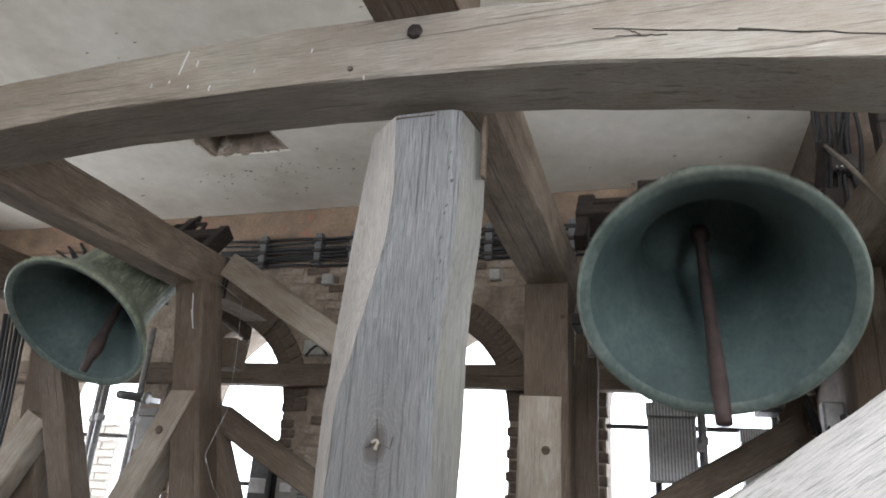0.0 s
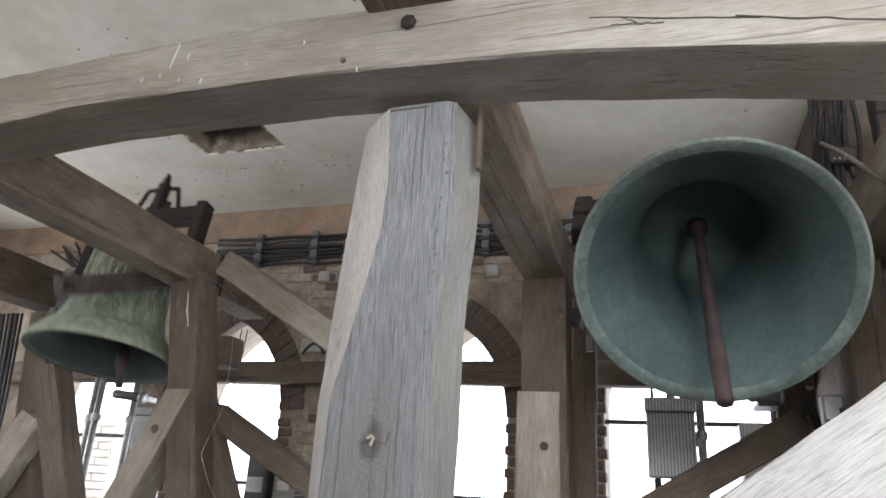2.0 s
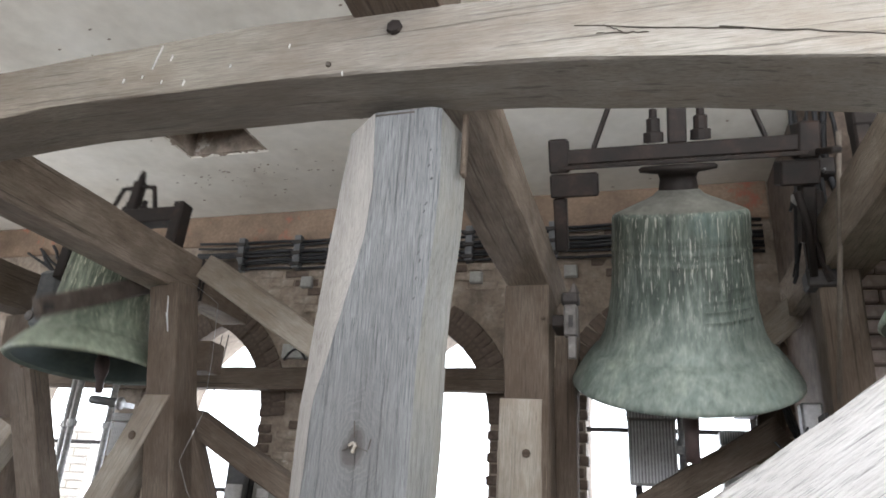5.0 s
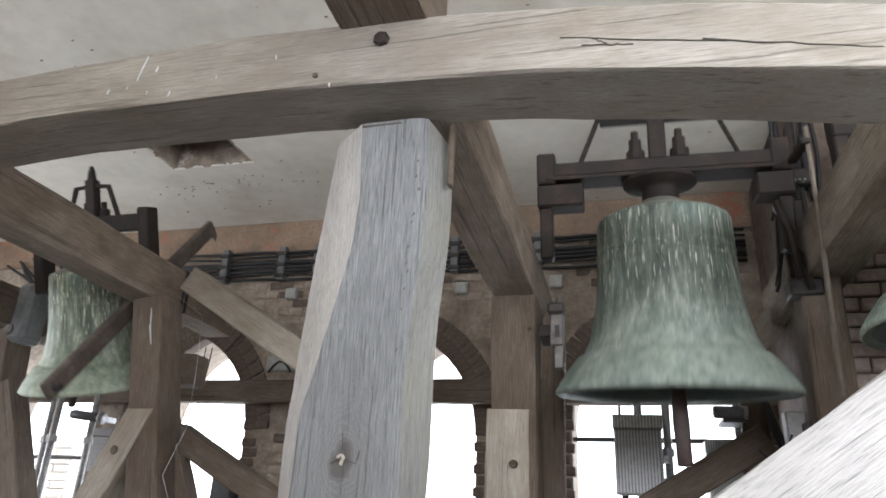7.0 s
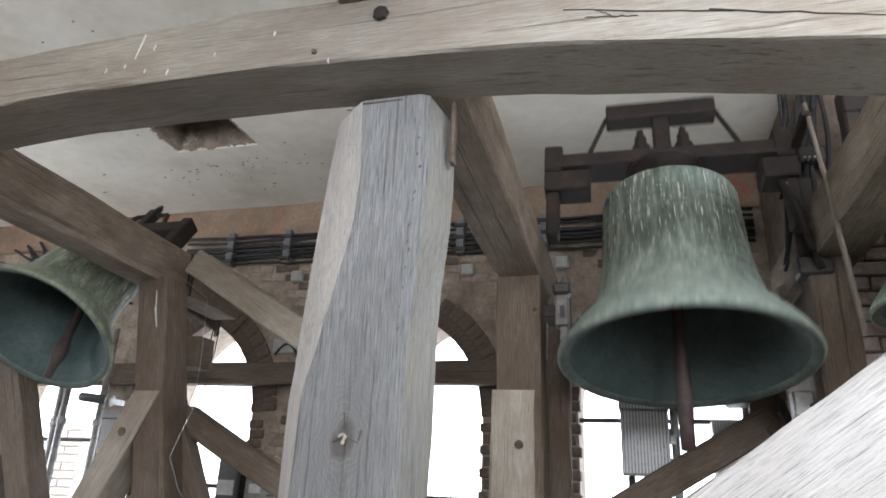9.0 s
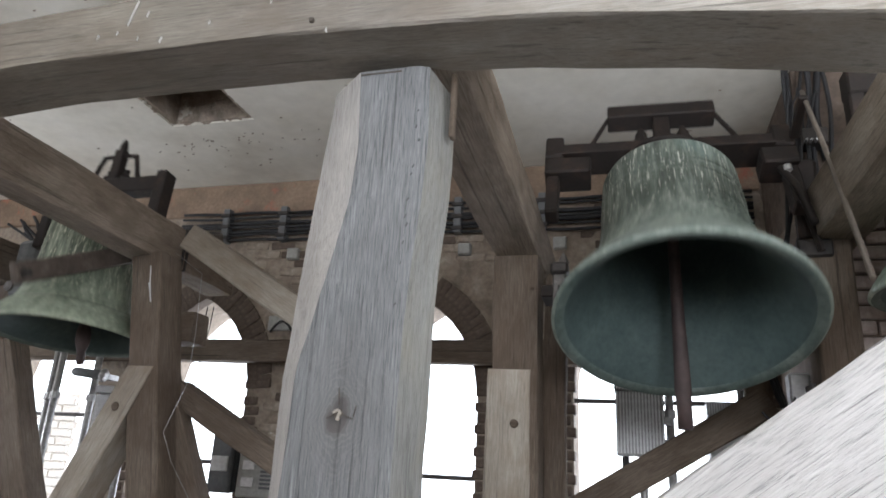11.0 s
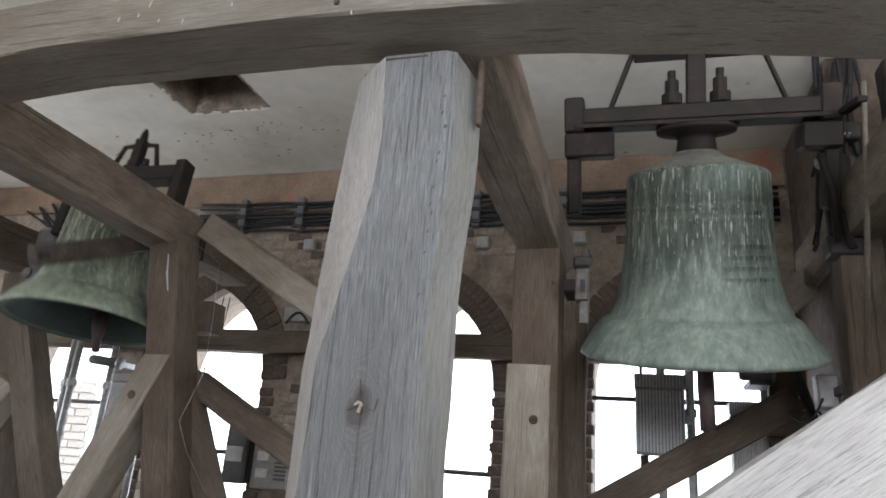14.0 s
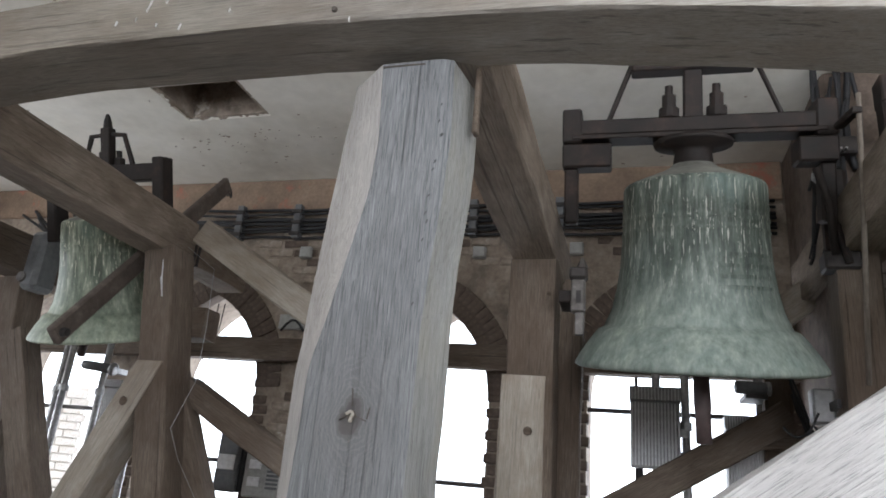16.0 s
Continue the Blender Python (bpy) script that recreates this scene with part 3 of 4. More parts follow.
# ---- bells ----
def bronze_material(name="verdigris_bronze", tone=(1.0, 1.0, 1.0), reach=1.0):
    """Green patina: dark and streaked with pale drips above, smoother and paler on the skirt. reach: the bell's size."""
    m, n, l, s = material(name)
    streak = tex(n, l, 3.2, 7, 0.65, (9, 9, 1.1))
    cloud = tex(n, l, 2.6, 6, 0.6, (1, 1, 0.8))
    tc, sep = n.new("ShaderNodeTexCoord"), n.new("ShaderNodeSeparateXYZ")
    l.new(tc.outputs["Object"], sep.inputs[0])
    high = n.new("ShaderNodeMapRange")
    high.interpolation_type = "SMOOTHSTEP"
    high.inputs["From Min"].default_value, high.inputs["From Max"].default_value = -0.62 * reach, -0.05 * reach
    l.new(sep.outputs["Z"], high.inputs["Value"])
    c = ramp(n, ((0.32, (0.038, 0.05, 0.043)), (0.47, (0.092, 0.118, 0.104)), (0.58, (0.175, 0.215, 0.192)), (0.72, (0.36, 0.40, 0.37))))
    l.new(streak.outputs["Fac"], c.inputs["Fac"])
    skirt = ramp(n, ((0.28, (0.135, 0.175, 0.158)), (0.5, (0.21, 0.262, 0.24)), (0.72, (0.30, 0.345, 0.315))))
    l.new(streak.outputs["Fac"], skirt.inputs["Fac"])
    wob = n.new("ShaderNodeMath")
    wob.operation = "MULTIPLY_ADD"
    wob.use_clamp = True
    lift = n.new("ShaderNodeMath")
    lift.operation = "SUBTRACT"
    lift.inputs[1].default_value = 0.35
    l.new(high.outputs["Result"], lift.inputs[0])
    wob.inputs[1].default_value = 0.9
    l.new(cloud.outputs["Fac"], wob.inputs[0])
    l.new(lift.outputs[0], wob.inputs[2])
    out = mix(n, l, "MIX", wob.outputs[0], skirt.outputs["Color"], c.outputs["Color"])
    d = ramp(n, ((0.36, (0.48, 0.53, 0.50)), (0.5, (0.98, 1.0, 0.99)), (0.64, (1.28, 1.26, 1.2))))
    l.new(cloud.outputs["Fac"], d.inputs["Fac"])
    out = mix(n, l, "MULTIPLY", 0.85, out, d.outputs["Color"])
    teal = tex(n, l, 2.1, 5, 0.55)
    tr = ramp(n, ((0.56, (0, 0, 0)), (0.70, (0.55, 0.55, 0.55))))
    l.new(teal.outputs["Fac"], tr.inputs["Fac"])
    out = mix(n, l, "MIX", tr.outputs["Color"], out, (0.13, 0.21, 0.205))
    drip = tex(n, l, 5.0, 4, 0.6, (17, 17, 1.6))
    cut = ramp(n, ((0.585, (0, 0, 0)), (0.63, (0.9, 0.9, 0.9))))
    l.new(drip.outputs["Fac"], cut.inputs["Fac"])
    both = n.new("ShaderNodeMath")
    both.operation = "MULTIPLY"
    l.new(cut.outputs["Color"], both.inputs[0])
    l.new(high.outputs["Result"], both.inputs[1])
    out = mix(n, l, "MIX", both.outputs[0], out, (0.50, 0.54, 0.49))
    grit = tex(n, l, 60.0, 4, 0.6, (1, 1, 0.6))
    gr = ramp(n, ((0.3, (0.78, 0.78, 0.78)), (0.7, (1.15, 1.15, 1.15))))
    l.new(grit.outputs["Fac"], gr.inputs["Fac"])
    out = mix(n, l, "MULTIPLY", 0.7, out, gr.outputs["Color"])
    out = mix(n, l, "MULTIPLY", 1.0, out, tone)
    l.new(out, s.inputs["Base Color"])
    s.inputs["Roughness"].default_value, s.inputs["Metallic"].default_value = 0.58, 0.1
    bump(n, l, s, mix(n, l, "ADD", 0.5, streak.outputs["Fac"], grit.outputs["Fac"]), 0.3, 0.003)
    return m


ROPE_WOOD = noise_material("weathered_pole_wood", ((0.3, (0.11, 0.09, 0.073)), (0.7, (0.21, 0.18, 0.15))), 12, (8, 8, 1), rough=0.9)
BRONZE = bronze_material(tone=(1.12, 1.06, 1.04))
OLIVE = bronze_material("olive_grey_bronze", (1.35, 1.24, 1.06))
# Same patina multiplied up, so the east window's light sits in the colour.
LIT_BRONZE = bronze_material("window_lit_bronze", (2.5, 2.35, 2.3))
INSIDE = noise_material("dull_teal_bronze", ((0.3, (0.046, 0.074, 0.074)), (0.6, (0.084, 0.123, 0.121)), (0.8, (0.13, 0.178, 0.17))), 3.0, rough=0.7, metal=0.1, relief=0.15, depth=0.003)
LIP = noise_material("worn_bronze_lip", ((0.3, (0.08, 0.115, 0.106)), (0.55, (0.145, 0.19, 0.175)), (0.78, (0.26, 0.30, 0.275))), 5.0, rough=0.65, metal=0.1, relief=0.2, depth=0.003)
CROWN = noise_material("dusty_bronze_crown", ((0.3, (0.10, 0.098, 0.085)), (0.55, (0.20, 0.2, 0.175)), (0.78, (0.27, 0.275, 0.245))), 6.0, rough=0.9, relief=0.25, depth=0.004)
PROFILE = ((0.975, 0.0), (1.0, 0.018), (0.995, 0.045), (0.955, 0.115), (0.89, 0.21), (0.825, 0.295), (0.80, 0.325), (0.775, 0.338), (0.752, 0.348), (0.74, 0.37), (0.69, 0.485), (0.645, 0.67), (0.615, 0.87), (0.60, 1.07), (0.592, 1.28), (0.588, 1.47), (0.586, 1.525), (0.575, 1.555), (0.545, 1.575), (0.43, 1.625), (0.31, 1.675), (0.22, 1.715), (0.175, 1.76), (0.0, 1.77))
INNER = ((0.0, 1.58), (0.30, 1.56), (0.46, 1.50), (0.505, 1.38), (0.515, 1.05), (0.55, 0.74), (0.60, 0.52), (0.67, 0.34), (0.76, 0.2), (0.84, 0.1), (0.90, 0.035))


def bell_body(radius):
    prof = []
    for i, (r, z) in enumerate(PROFILE):
        prof.append((r * radius, z * radius))
    rings = ((0.40, 0.006), (1.13, 0.008), (1.24, 0.008), (1.35, 0.008))
    out = []
    for (ra, za), (rb, zb) in zip(prof, prof[1:]):
        n = max(1, int((zb - za) / (0.02 * radius)))
        for k in range(n):
            u = k / n
            r, z = ra + (rb - ra) * u, za + (zb - za) * u
            for zc, h in rings:
                r += h * radius * math.exp(-((z / radius - zc) / 0.012) ** 2)
            out.append((r, z))
    out.append((0.0, PROFILE[-1][1] * radius))
    inner = [(r * radius, z * radius) for r, z in INNER]
    bm = lathe(inner + out, 72)
    bm.faces.ensure_lookup_table()
    for f in bm.faces[: 72 * (len(inner) - 1)]:
        f.material_index = 1
    for f in bm.faces[72 * (len(inner) - 1): 72 * len(inner)]:
        f.material_index = 2
    for f in bm.faces:
        if f.material_index == 0 and f.calc_center_median().z > 1.568 * radius:
            f.material_index = 3
    return bm


def swing_bell(name, pivot, radius, drop, label, mat=None, look_of="streaked green bronze bell body"):
    """An Empty on the swing axis (local x). The mouth lies drop metres below it."""
    b = thing(name, pose(*pivot), label, "bell")
    bm = bell_body(radius)
    bmesh.ops.translate(bm, verts=bm.verts, vec=(0, 0, -drop))
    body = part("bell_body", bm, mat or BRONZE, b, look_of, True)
    body.data.materials.append(INSIDE)
    body.data.materials.append(LIP)
    body.data.materials.append(CROWN)
    return b
def right_bell():
    radius, drop = 0.58, 0.78
    b = swing_bell("large_bell", (0.285, 3.37, 2.985), radius, drop, "large green verdigris bronze bell hung from an iron yoke")
    top = -drop + 1.6 * radius
    part("neck", lathe(((0.105, top + 0.02), (0.095, top + 0.12), (0.09, 0.30), (0.10, 0.325), (0.19, 0.338), (0.195, 0.355), (0.18, 0.368), (0, 0.372)), 28), IRON, b, "round iron crown plate", True)
    rnd = random.Random(21)
    bm = bmesh.new()
    for row, (zn, r) in enumerate(((1.30, 0.592), (1.19, 0.596), (0.92, 0.612), (0.83, 0.622), (0.745, 0.635), (0.66, 0.65))):
        ang = -1.75 if row < 2 else -1.35
        stop = -0.75 if row < 2 else -0.55
        while ang < stop:
            step = rnd.uniform(0.02, 0.05)
            m = Matrix.Rotation(ang, 4, "Z") @ Matrix.Translation((r * radius + 0.002, 0, -drop + zn * radius))
            h = rnd.uniform(0.008, 0.011)
            add_box(bm, -0.004, 0.0008, -step * r * radius * 0.36, step * r * radius * 0.36, -h, h, 0.0, m)
            ang += step
    tagged(part("inscription", bm, BRONZE, b, "raised bands of worn lettering"), kind="stuff")
    z0, z1 = 0.33, 0.51
    part("yoke_beam", box(-0.62, 0.62, -0.07, 0.07, z0 + 0.07, z1 - 0.03, 0.008), IRON, b)
    part("flange", box(-0.60, 0.60, -0.085, 0.085, z0 + 0.045, z0 + 0.068, 0.004), IRON, b)
    for x0, x1 in ((-0.65, -0.55), (0.55, 0.65)):
        part("end_plate", box(x0, x1, -0.08, 0.08, z0 + 0.03, z1 + 0.03, 0.01), IRON, b)
    for s in (-1, 1):
        xa, xb = sorted((s * 0.65, s * (0.40 if s < 0 else 0.47)))
        part("bearing_block", box(xa, xb, -0.075, 0.085, z0 - 0.1, z0 + 0.026, 0.01), IRON, b)
        xa, xb = sorted((s * 0.64, s * 0.57))
        part("crank_arm", box(xa, xb, -0.05, 0.05, -0.06, z0 - 0.1, 0.01), IRON, b)
        part("tie_rod", tube(((s * 0.42, 0, z1 - 0.03), (s * 0.30, 0, z1 + 0.27)), 0.014), IRON, b)
        part("strap_bolt", lathe(((0.05, z1 - 0.02), (0.05, z1 + 0.03), (0.034, z1 + 0.035), (0.034, z1 + 0.1), (0.02, z1 + 0.105), (0.02, z1 + 0.15), (0, z1 + 0.155)), 10, pose(s * 0.115, 0, 0)), IRON, b)
    part("counterweight_post", box(-0.045, 0.045, -0.04, 0.04, z1 - 0.03, z1 + 0.25, 0.006), IRON, b)
    part("counterweight", box(-0.30, 0.30, -0.06, 0.06, z1 + 0.22, z1 + 0.33, 0.008), IRON, b)
    bar = part("ringing_pole", tube(((0.655, -0.32, 0.47), (0.655, -0.335, 0.0), (0.655, -0.32, -0.80)), 0.0115, 8), ROPE_WOOD, b, "long thin weathered wooden pole beside the yoke", True)
    part("bar_clamp", box(0.62, 0.665, -0.345, -0.09, 0.375, 0.405, 0.006), IRON, bar)
    part("hanger", tube(((0.55, -0.05, 0.2), (0.60, -0.06, 0.02), (0.62, -0.06, -0.22)), 0.02, 8), IRON, b, "", True)
    c = new("clapper")
    c.parent = b
    bm = lathe(((0, 0.03), (0.05, 0.02), (0.05, -0.03), (0.026, -0.06), (0.03, -0.6), (0.036, -0.86), (0.038, -0.95), (0.034, -1.02), (0.034, -1.13), (0, -1.135)), 14)
    part("clapper_rod", bm, RUSTBAR, c, "reddish iron clapper", True)
    return b, c


def left_bell():
    radius, drop = 0.48, 0.68
    b = swing_bell("small_bell", (-3.36, 3.5, 2.98), radius, drop, "smaller olive-grey bronze bell hung from an iron yoke", OLIVE, "olive-grey bronze bell body")
    top = -drop + 1.6 * radius
    part("neck", lathe(((0.12, top - 0.02), (0.11, top + 0.04), (0.1, top + 0.08), (0.14, top + 0.09), (0.14, top + 0.13), (0, top + 0.14)), 24), IRON, b, "", True)
    z0, z1 = 0.28, 0.44
    part("yoke_beam", box(-0.42, 0.42, -0.06, 0.06, z0 + 0.05, z1, 0.008), IRON, b)
    for s in (-1, 1):
        xa, xb = sorted((s * 0.46, s * 0.38))
        part("crank_arm", box(xa, xb, -0.06, 0.06, -0.06, z1 + 0.04, 0.01), IRON, b)
        part("tie_rod", tube(((s * 0.2, 0, z1 - 0.02), (s * 0.13, 0, z1 + 0.2), (0, 0, z1 + 0.21)), 0.018), IRON, b)
        part("strap_bolt", lathe(((0.035, z1), (0.035, z1 + 0.05), (0.018, z1 + 0.055), (0.018, z1 + 0.1), (0, z1 + 0.1)), 8, pose(s * 0.07, 0.02, 0)), IRON, b)
    part("counterweight_post", box(-0.035, 0.035, -0.035, 0.035, z1 - 0.03, z1 + 0.25, 0.006), IRON, b)
    part("top_bolt", lathe(((0.03, z1 + 0.25), (0.024, z1 + 0.3), (0.012, z1 + 0.34), (0, z1 + 0.35)), 8), IRON, b)
    lever = part("ringing_lever", box(0.32, 0.37, -0.99, 0.93, -0.155, -0.04, 0.012, pose(0, 0, 0, 30)), LEVER, b, "long brown iron ringing lever")
    part("lever_pin", lathe(((0, 0.03), (0.022, 0.028), (0.026, 0.0), (0.026, -0.07), (0, -0.07)), 10, pose(0, 0, 0, 30) @ pose(0.375, -0.94, -0.1, 0, 90)), DARKIRON, lever)
    hook = [(0.35, 0.90 + 0.03 * math.sin(a), -0.17 - 0.03 * math.cos(a)) for a in (0.0, 0.8, 1.6, 2.4, 3.2, 4.0, 4.8)]
    bm = tube([(0.35, 0.90, -0.10)] + hook, 0.007)
    bmesh.ops.transform(bm, matrix=pose(0, 0, 0, 30), verts=bm.verts)
    part("rope_hook", bm, DARKIRON, lever)
    c = new("clapper")
    c.parent = b
    bm = lathe(((0, 0.03), (0.04, 0.02), (0.04, -0.03), (0.022, -0.06), (0.028, -0.55), (0.045, -0.62), (0.045, -0.68), (0.026, -0.74), (0.024, -0.82), (0, -0.825)), 14)
    part("clapper_rod", bm, RUSTBAR, c, "reddish iron clapper", True)
    return b, c


large_bell, large_clapper = right_bell()
small_bell, small_clapper = left_bell()

# ---- fittings, cables and equipment ----
STEEL = noise_material("galvanised_steel", ((0.3, (0.30, 0.30, 0.30)), (0.7, (0.48, 0.48, 0.48))), 20, rough=0.45, metal=0.7, relief=0.1, depth=0.001)
GREYPAINT = noise_material("pale_grey_enamel", ((0.3, (0.62, 0.62, 0.63)), (0.7, (0.74, 0.74, 0.75))), 7, rough=0.5, relief=0.1, depth=0.001)
WHITEPLASTIC = noise_material("dusty_white_plastic", ((0.3, (0.30, 0.30, 0.285)), (0.7, (0.42, 0.42, 0.40))), 8, rough=0.45, relief=0.05, depth=0.001)
DARKBOX = noise_material("dark_grey_housing", ((0.3, (0.09, 0.095, 0.1)), (0.7, (0.16, 0.165, 0.17))), 9, rough=0.55, relief=0.1, depth=0.001)
CABLE = noise_material("black_rubber_cable", ((0.3, (0.010, 0.010, 0.011)), (0.7, (0.024, 0.024, 0.027))), 30, rough=0.65, relief=0.1, depth=0.001)
# Near-white colour stands in for the sun on the outside brick.
PALEBRICK = noise_material("pale_sunlit_brick", ((0.3, (0.70, 0.67, 0.62)), (0.7, (0.84, 0.82, 0.79))), 9, rough=0.9, relief=0.4, depth=0.004)
GREENPLASTIC = noise_material("green_plastic", ((0.3, (0.16, 0.36, 0.22)), (0.7, (0.24, 0.46, 0.30))), 12, rough=0.5, relief=0.05, depth=0.001)


def cable(points, radius=0.011, name="cable", label="black rubber cable clipped along the masonry wall", mat=None, category="cable"):
    ob = mesh_object(name, tube(points, radius, 7), mat or CABLE, True)
    return tagged(ob, label, category, "cables on the wall" if name == "cable" else "")


for k, (z, r) in enumerate(((3.70, 0.012), (3.655, 0.010), (3.60, 0.018), (3.565, 0.014), (3.53, 0.016), (3.49, 0.010), (3.45, 0.012))):
    xs = [-3.75 + 4.7 * i / 22 for i in range(23)]
    cable([(x, NORTH - 0.045 - 0.012 * (k % 2), z - 0.012 * math.sin(x * 4.2) ** 2 - 0.018 * max(0, x + 0.4) + 0.006 * math.sin(3 * x + 2 * k)) for x in xs], r)
for x in (-3.3, -2.75, -2.42, -1.22, -0.55, 0.2):
    clamp = tagged(mesh_object("cable_bracket", box(x - 0.03, x + 0.03, NORTH - 0.085, NORTH + 0.01, 3.43, 3.73, 0.004), DARKBOX), "dark metal bracket holding the wall cables", "bracket", "cable brackets")
    for z in (3.66, 3.56, 3.46):
        part("clip", box(x - 0.045, x + 0.045, NORTH - 0.10, NORTH - 0.078, z - 0.012, z + 0.02, 0.004), DARKIRON, clamp)
for x, z in ((-2.64, 3.315), (-1.16, 3.305), (-0.42, 3.33)):
    jb = tagged(mesh_object("junction_box", box(x - 0.05, x + 0.05, NORTH - 0.05, NORTH + 0.01, z - 0.05, z + 0.045, 0.006), WHITEPLASTIC), "small pale plastic junction box on the wall", "junction box", "junction boxes")
    part("lid", box(x - 0.042, x + 0.042, NORTH - 0.056, NORTH - 0.049, z - 0.042, z + 0.037, 0.003), WHITEPLASTIC, jb)
for k in range(3):
    cable([(-2.40 + 0.03 * k, NORTH - 0.06, 3.60), (-2.24 + 0.03 * k, NORTH - 0.07, 3.50), (-2.20 + 0.02 * k, NORTH - 0.06, 3.30), (-2.27 + 0.03 * k, NORTH - 0.05, 3.0), (-2.36, NORTH - 0.05, 2.75), (-2.4, NORTH - 0.16, 2.5)], 0.009)
lamp_plate = tagged(mesh_object("wall_bracket", box(-2.78, -2.55, NORTH - 0.04, NORTH + 0.01, 2.66, 2.78, 0.006), WHITEPLASTIC), "white wall plate with a looped cable", "bracket")
part("cable_loop", tube([(-2.74 + 0.2 * u, NORTH - 0.06, 2.64 + 0.09 * math.sin(math.pi * u)) for u in (0, 0.2, 0.4, 0.6, 0.8, 1.0)], 0.01), CABLE, lamp_plate)


def finned_unit(m, w, h, d, fins, label):
    """A metal-cased unit with upright cooling fins."""
    u = thing("radio_unit", m, label, "radio unit", "finned units")
    part("casing", box(-w / 2, w / 2, 0.012, d, 0, h, 0.008), STEEL, u)
    fin = None
    for i in range(fins):
        x = -w / 2 + w * (i + 0.5) / fins
        if fin is None:
            fin = part("fin", box(-0.0045, 0.0045, -0.03, 0.016, 0.015, h * 0.80), GREYPAINT, u)
            fin.location.x = x
            first = fin.data
        else:
            f = new("fin", first)
            f.parent, f.location = u, (x, 0, 0)
    cap = part("top_hood", box(-w / 2 - 0.006, w / 2 + 0.006, -0.045, d + 0.004, h * 0.82, h, 0.006), STEEL, u, "grey ribbed top hood")
    for i in range(fins):
        x = -w / 2 + w * (i + 0.5) / fins
        part("rib", box(x - 0.003, x + 0.003, -0.055, -0.044, h * 0.83, h * 0.99), GREYPAINT, cap)
    for z in (0.12, 0.4):
        part("mount", box(w / 2, w / 2 + 0.04, 0.02, 0.06, h * z, h * z + 0.05, 0.004), STEEL, u)
    part("cable_gland", lathe(((0, 0), (0.016, 0), (0.016, -0.07), (0, -0.07)), 10, pose(-w * 0.3, d / 2, 0.0)), CABLE, u)
    return u


finned_unit(pose(0.108, 4.36, 1.78), 0.285, 0.47, 0.16, 15, "pale grey finned radio unit hung in the window opening")
finned_unit(pose(0.60, 4.40, 1.66), 0.20, 0.45, 0.14, 14, "grey finned radio unit behind the oak brace")
finned_unit(pose(-3.80, 4.42, 1.80), 0.17, 0.33, 0.12, 10, "small grey finned radio unit on a pole")
for x, y, top in ((0.29, 4.52, 2.9), (0.12, 4.56, 2.9), (0.72, 4.55, 2.6), (-4.23, 4.35, 2.86), (-4.38, 4.45, 2.86), (-3.70, 4.55, 2.7), (-4.02, 4.5, 2.8)):
    mast = tagged(mesh_object("mast_pole", tube(((x, y, 0), (x, y, top)), 0.026, 10), STEEL, True), "upright metal pole carrying the radio equipment", "pole", "mounting poles")
    part("collar", tube(((x, y, 2.02), (x, y, 2.07)), 0.037, 10), STEEL, mast)
side_motor = thing("swing_motor", pose(0.62, 4.28, 2.26), "dark electric motor on a steel arm beside the window", "motor")
part("housing", lathe(((0, -0.07), (0.032, -0.07), (0.038, -0.06), (0.038, 0.09), (0.03, 0.1), (0, 0.1)), 18, pose(0, 0, 0, 0, 90, 8)), DARKBOX, side_motor, "", True)
part("end_cap", lathe(((0, 0.098), (0.042, 0.098), (0.042, 0.118), (0, 0.12)), 18, pose(0, 0, 0, 0, 90, 8)), STEEL, side_motor, "", True)
part("arm", box(-0.02, 0.1, -0.02, 0.24, -0.06, -0.035), DARKIRON, side_motor)
tube_motor = thing("swing_motor", pose(-3.86, 4.25, 2.20), "dark cylindrical motor on a pole clamp", "motor")
part("housing", lathe(((0, -0.14), (0.03, -0.14), (0.034, -0.13), (0.034, 0.12), (0, 0.13)), 16, pose(0, 0, 0, 0, 96)), DARKBOX, tube_motor, "", True)
part("flange", lathe(((0, 0.125), (0.048, 0.125), (0.048, 0.14), (0, 0.142)), 16, pose(0, 0, 0, 0, 96)), STEEL, tube_motor, "", True)
part("pole_clamp", box(-0.03, 0.03, -0.01, 0.28, -0.02, 0.02), STEEL, tube_motor)

# control boxes low in the window opening
ctl = tagged(mesh_object("control_box", box(-2.76, -2.60, 4.30, 4.42, 1.42, 1.80, 0.01), DARKBOX), "dark grey control box on the window rail", "control box")
part("wall_arm", box(-2.72, -2.66, 4.42, NORTH, 1.55, 1.62), STEEL, ctl)
part("cover", box(-2.745, -2.615, 4.288, 4.302, 1.56, 1.66, 0.005), GREYPAINT, ctl)
part("hose", tube([(-2.59, 4.36, 1.82 - 0.03 * i) for i in range(14)], 0.02, 8), CABLE, ctl)
sw = tagged(mesh_object("switch_box", box(-2.55, -2.28, 4.32, 4.44, 1.40, 1.72, 0.012), WHITEPLASTIC), "white switch cabinet with a slotted vent", "switch cabinet")
part("wall_arm", box(-2.45, -2.38, 4.44, NORTH, 1.52, 1.6), STEEL, sw)
for i in range(9):
    part("vent_slot", box(-2.37, -2.285, 4.312, 4.322, 1.46 + 0.026 * i, 1.475 + 0.026 * i), DARKBOX, sw)
for z in (1.47, 1.58):
    part("latch", box(-2.51, -2.42, 4.308, 4.322, z, z + 0.06, 0.004), GREYPAINT, sw)

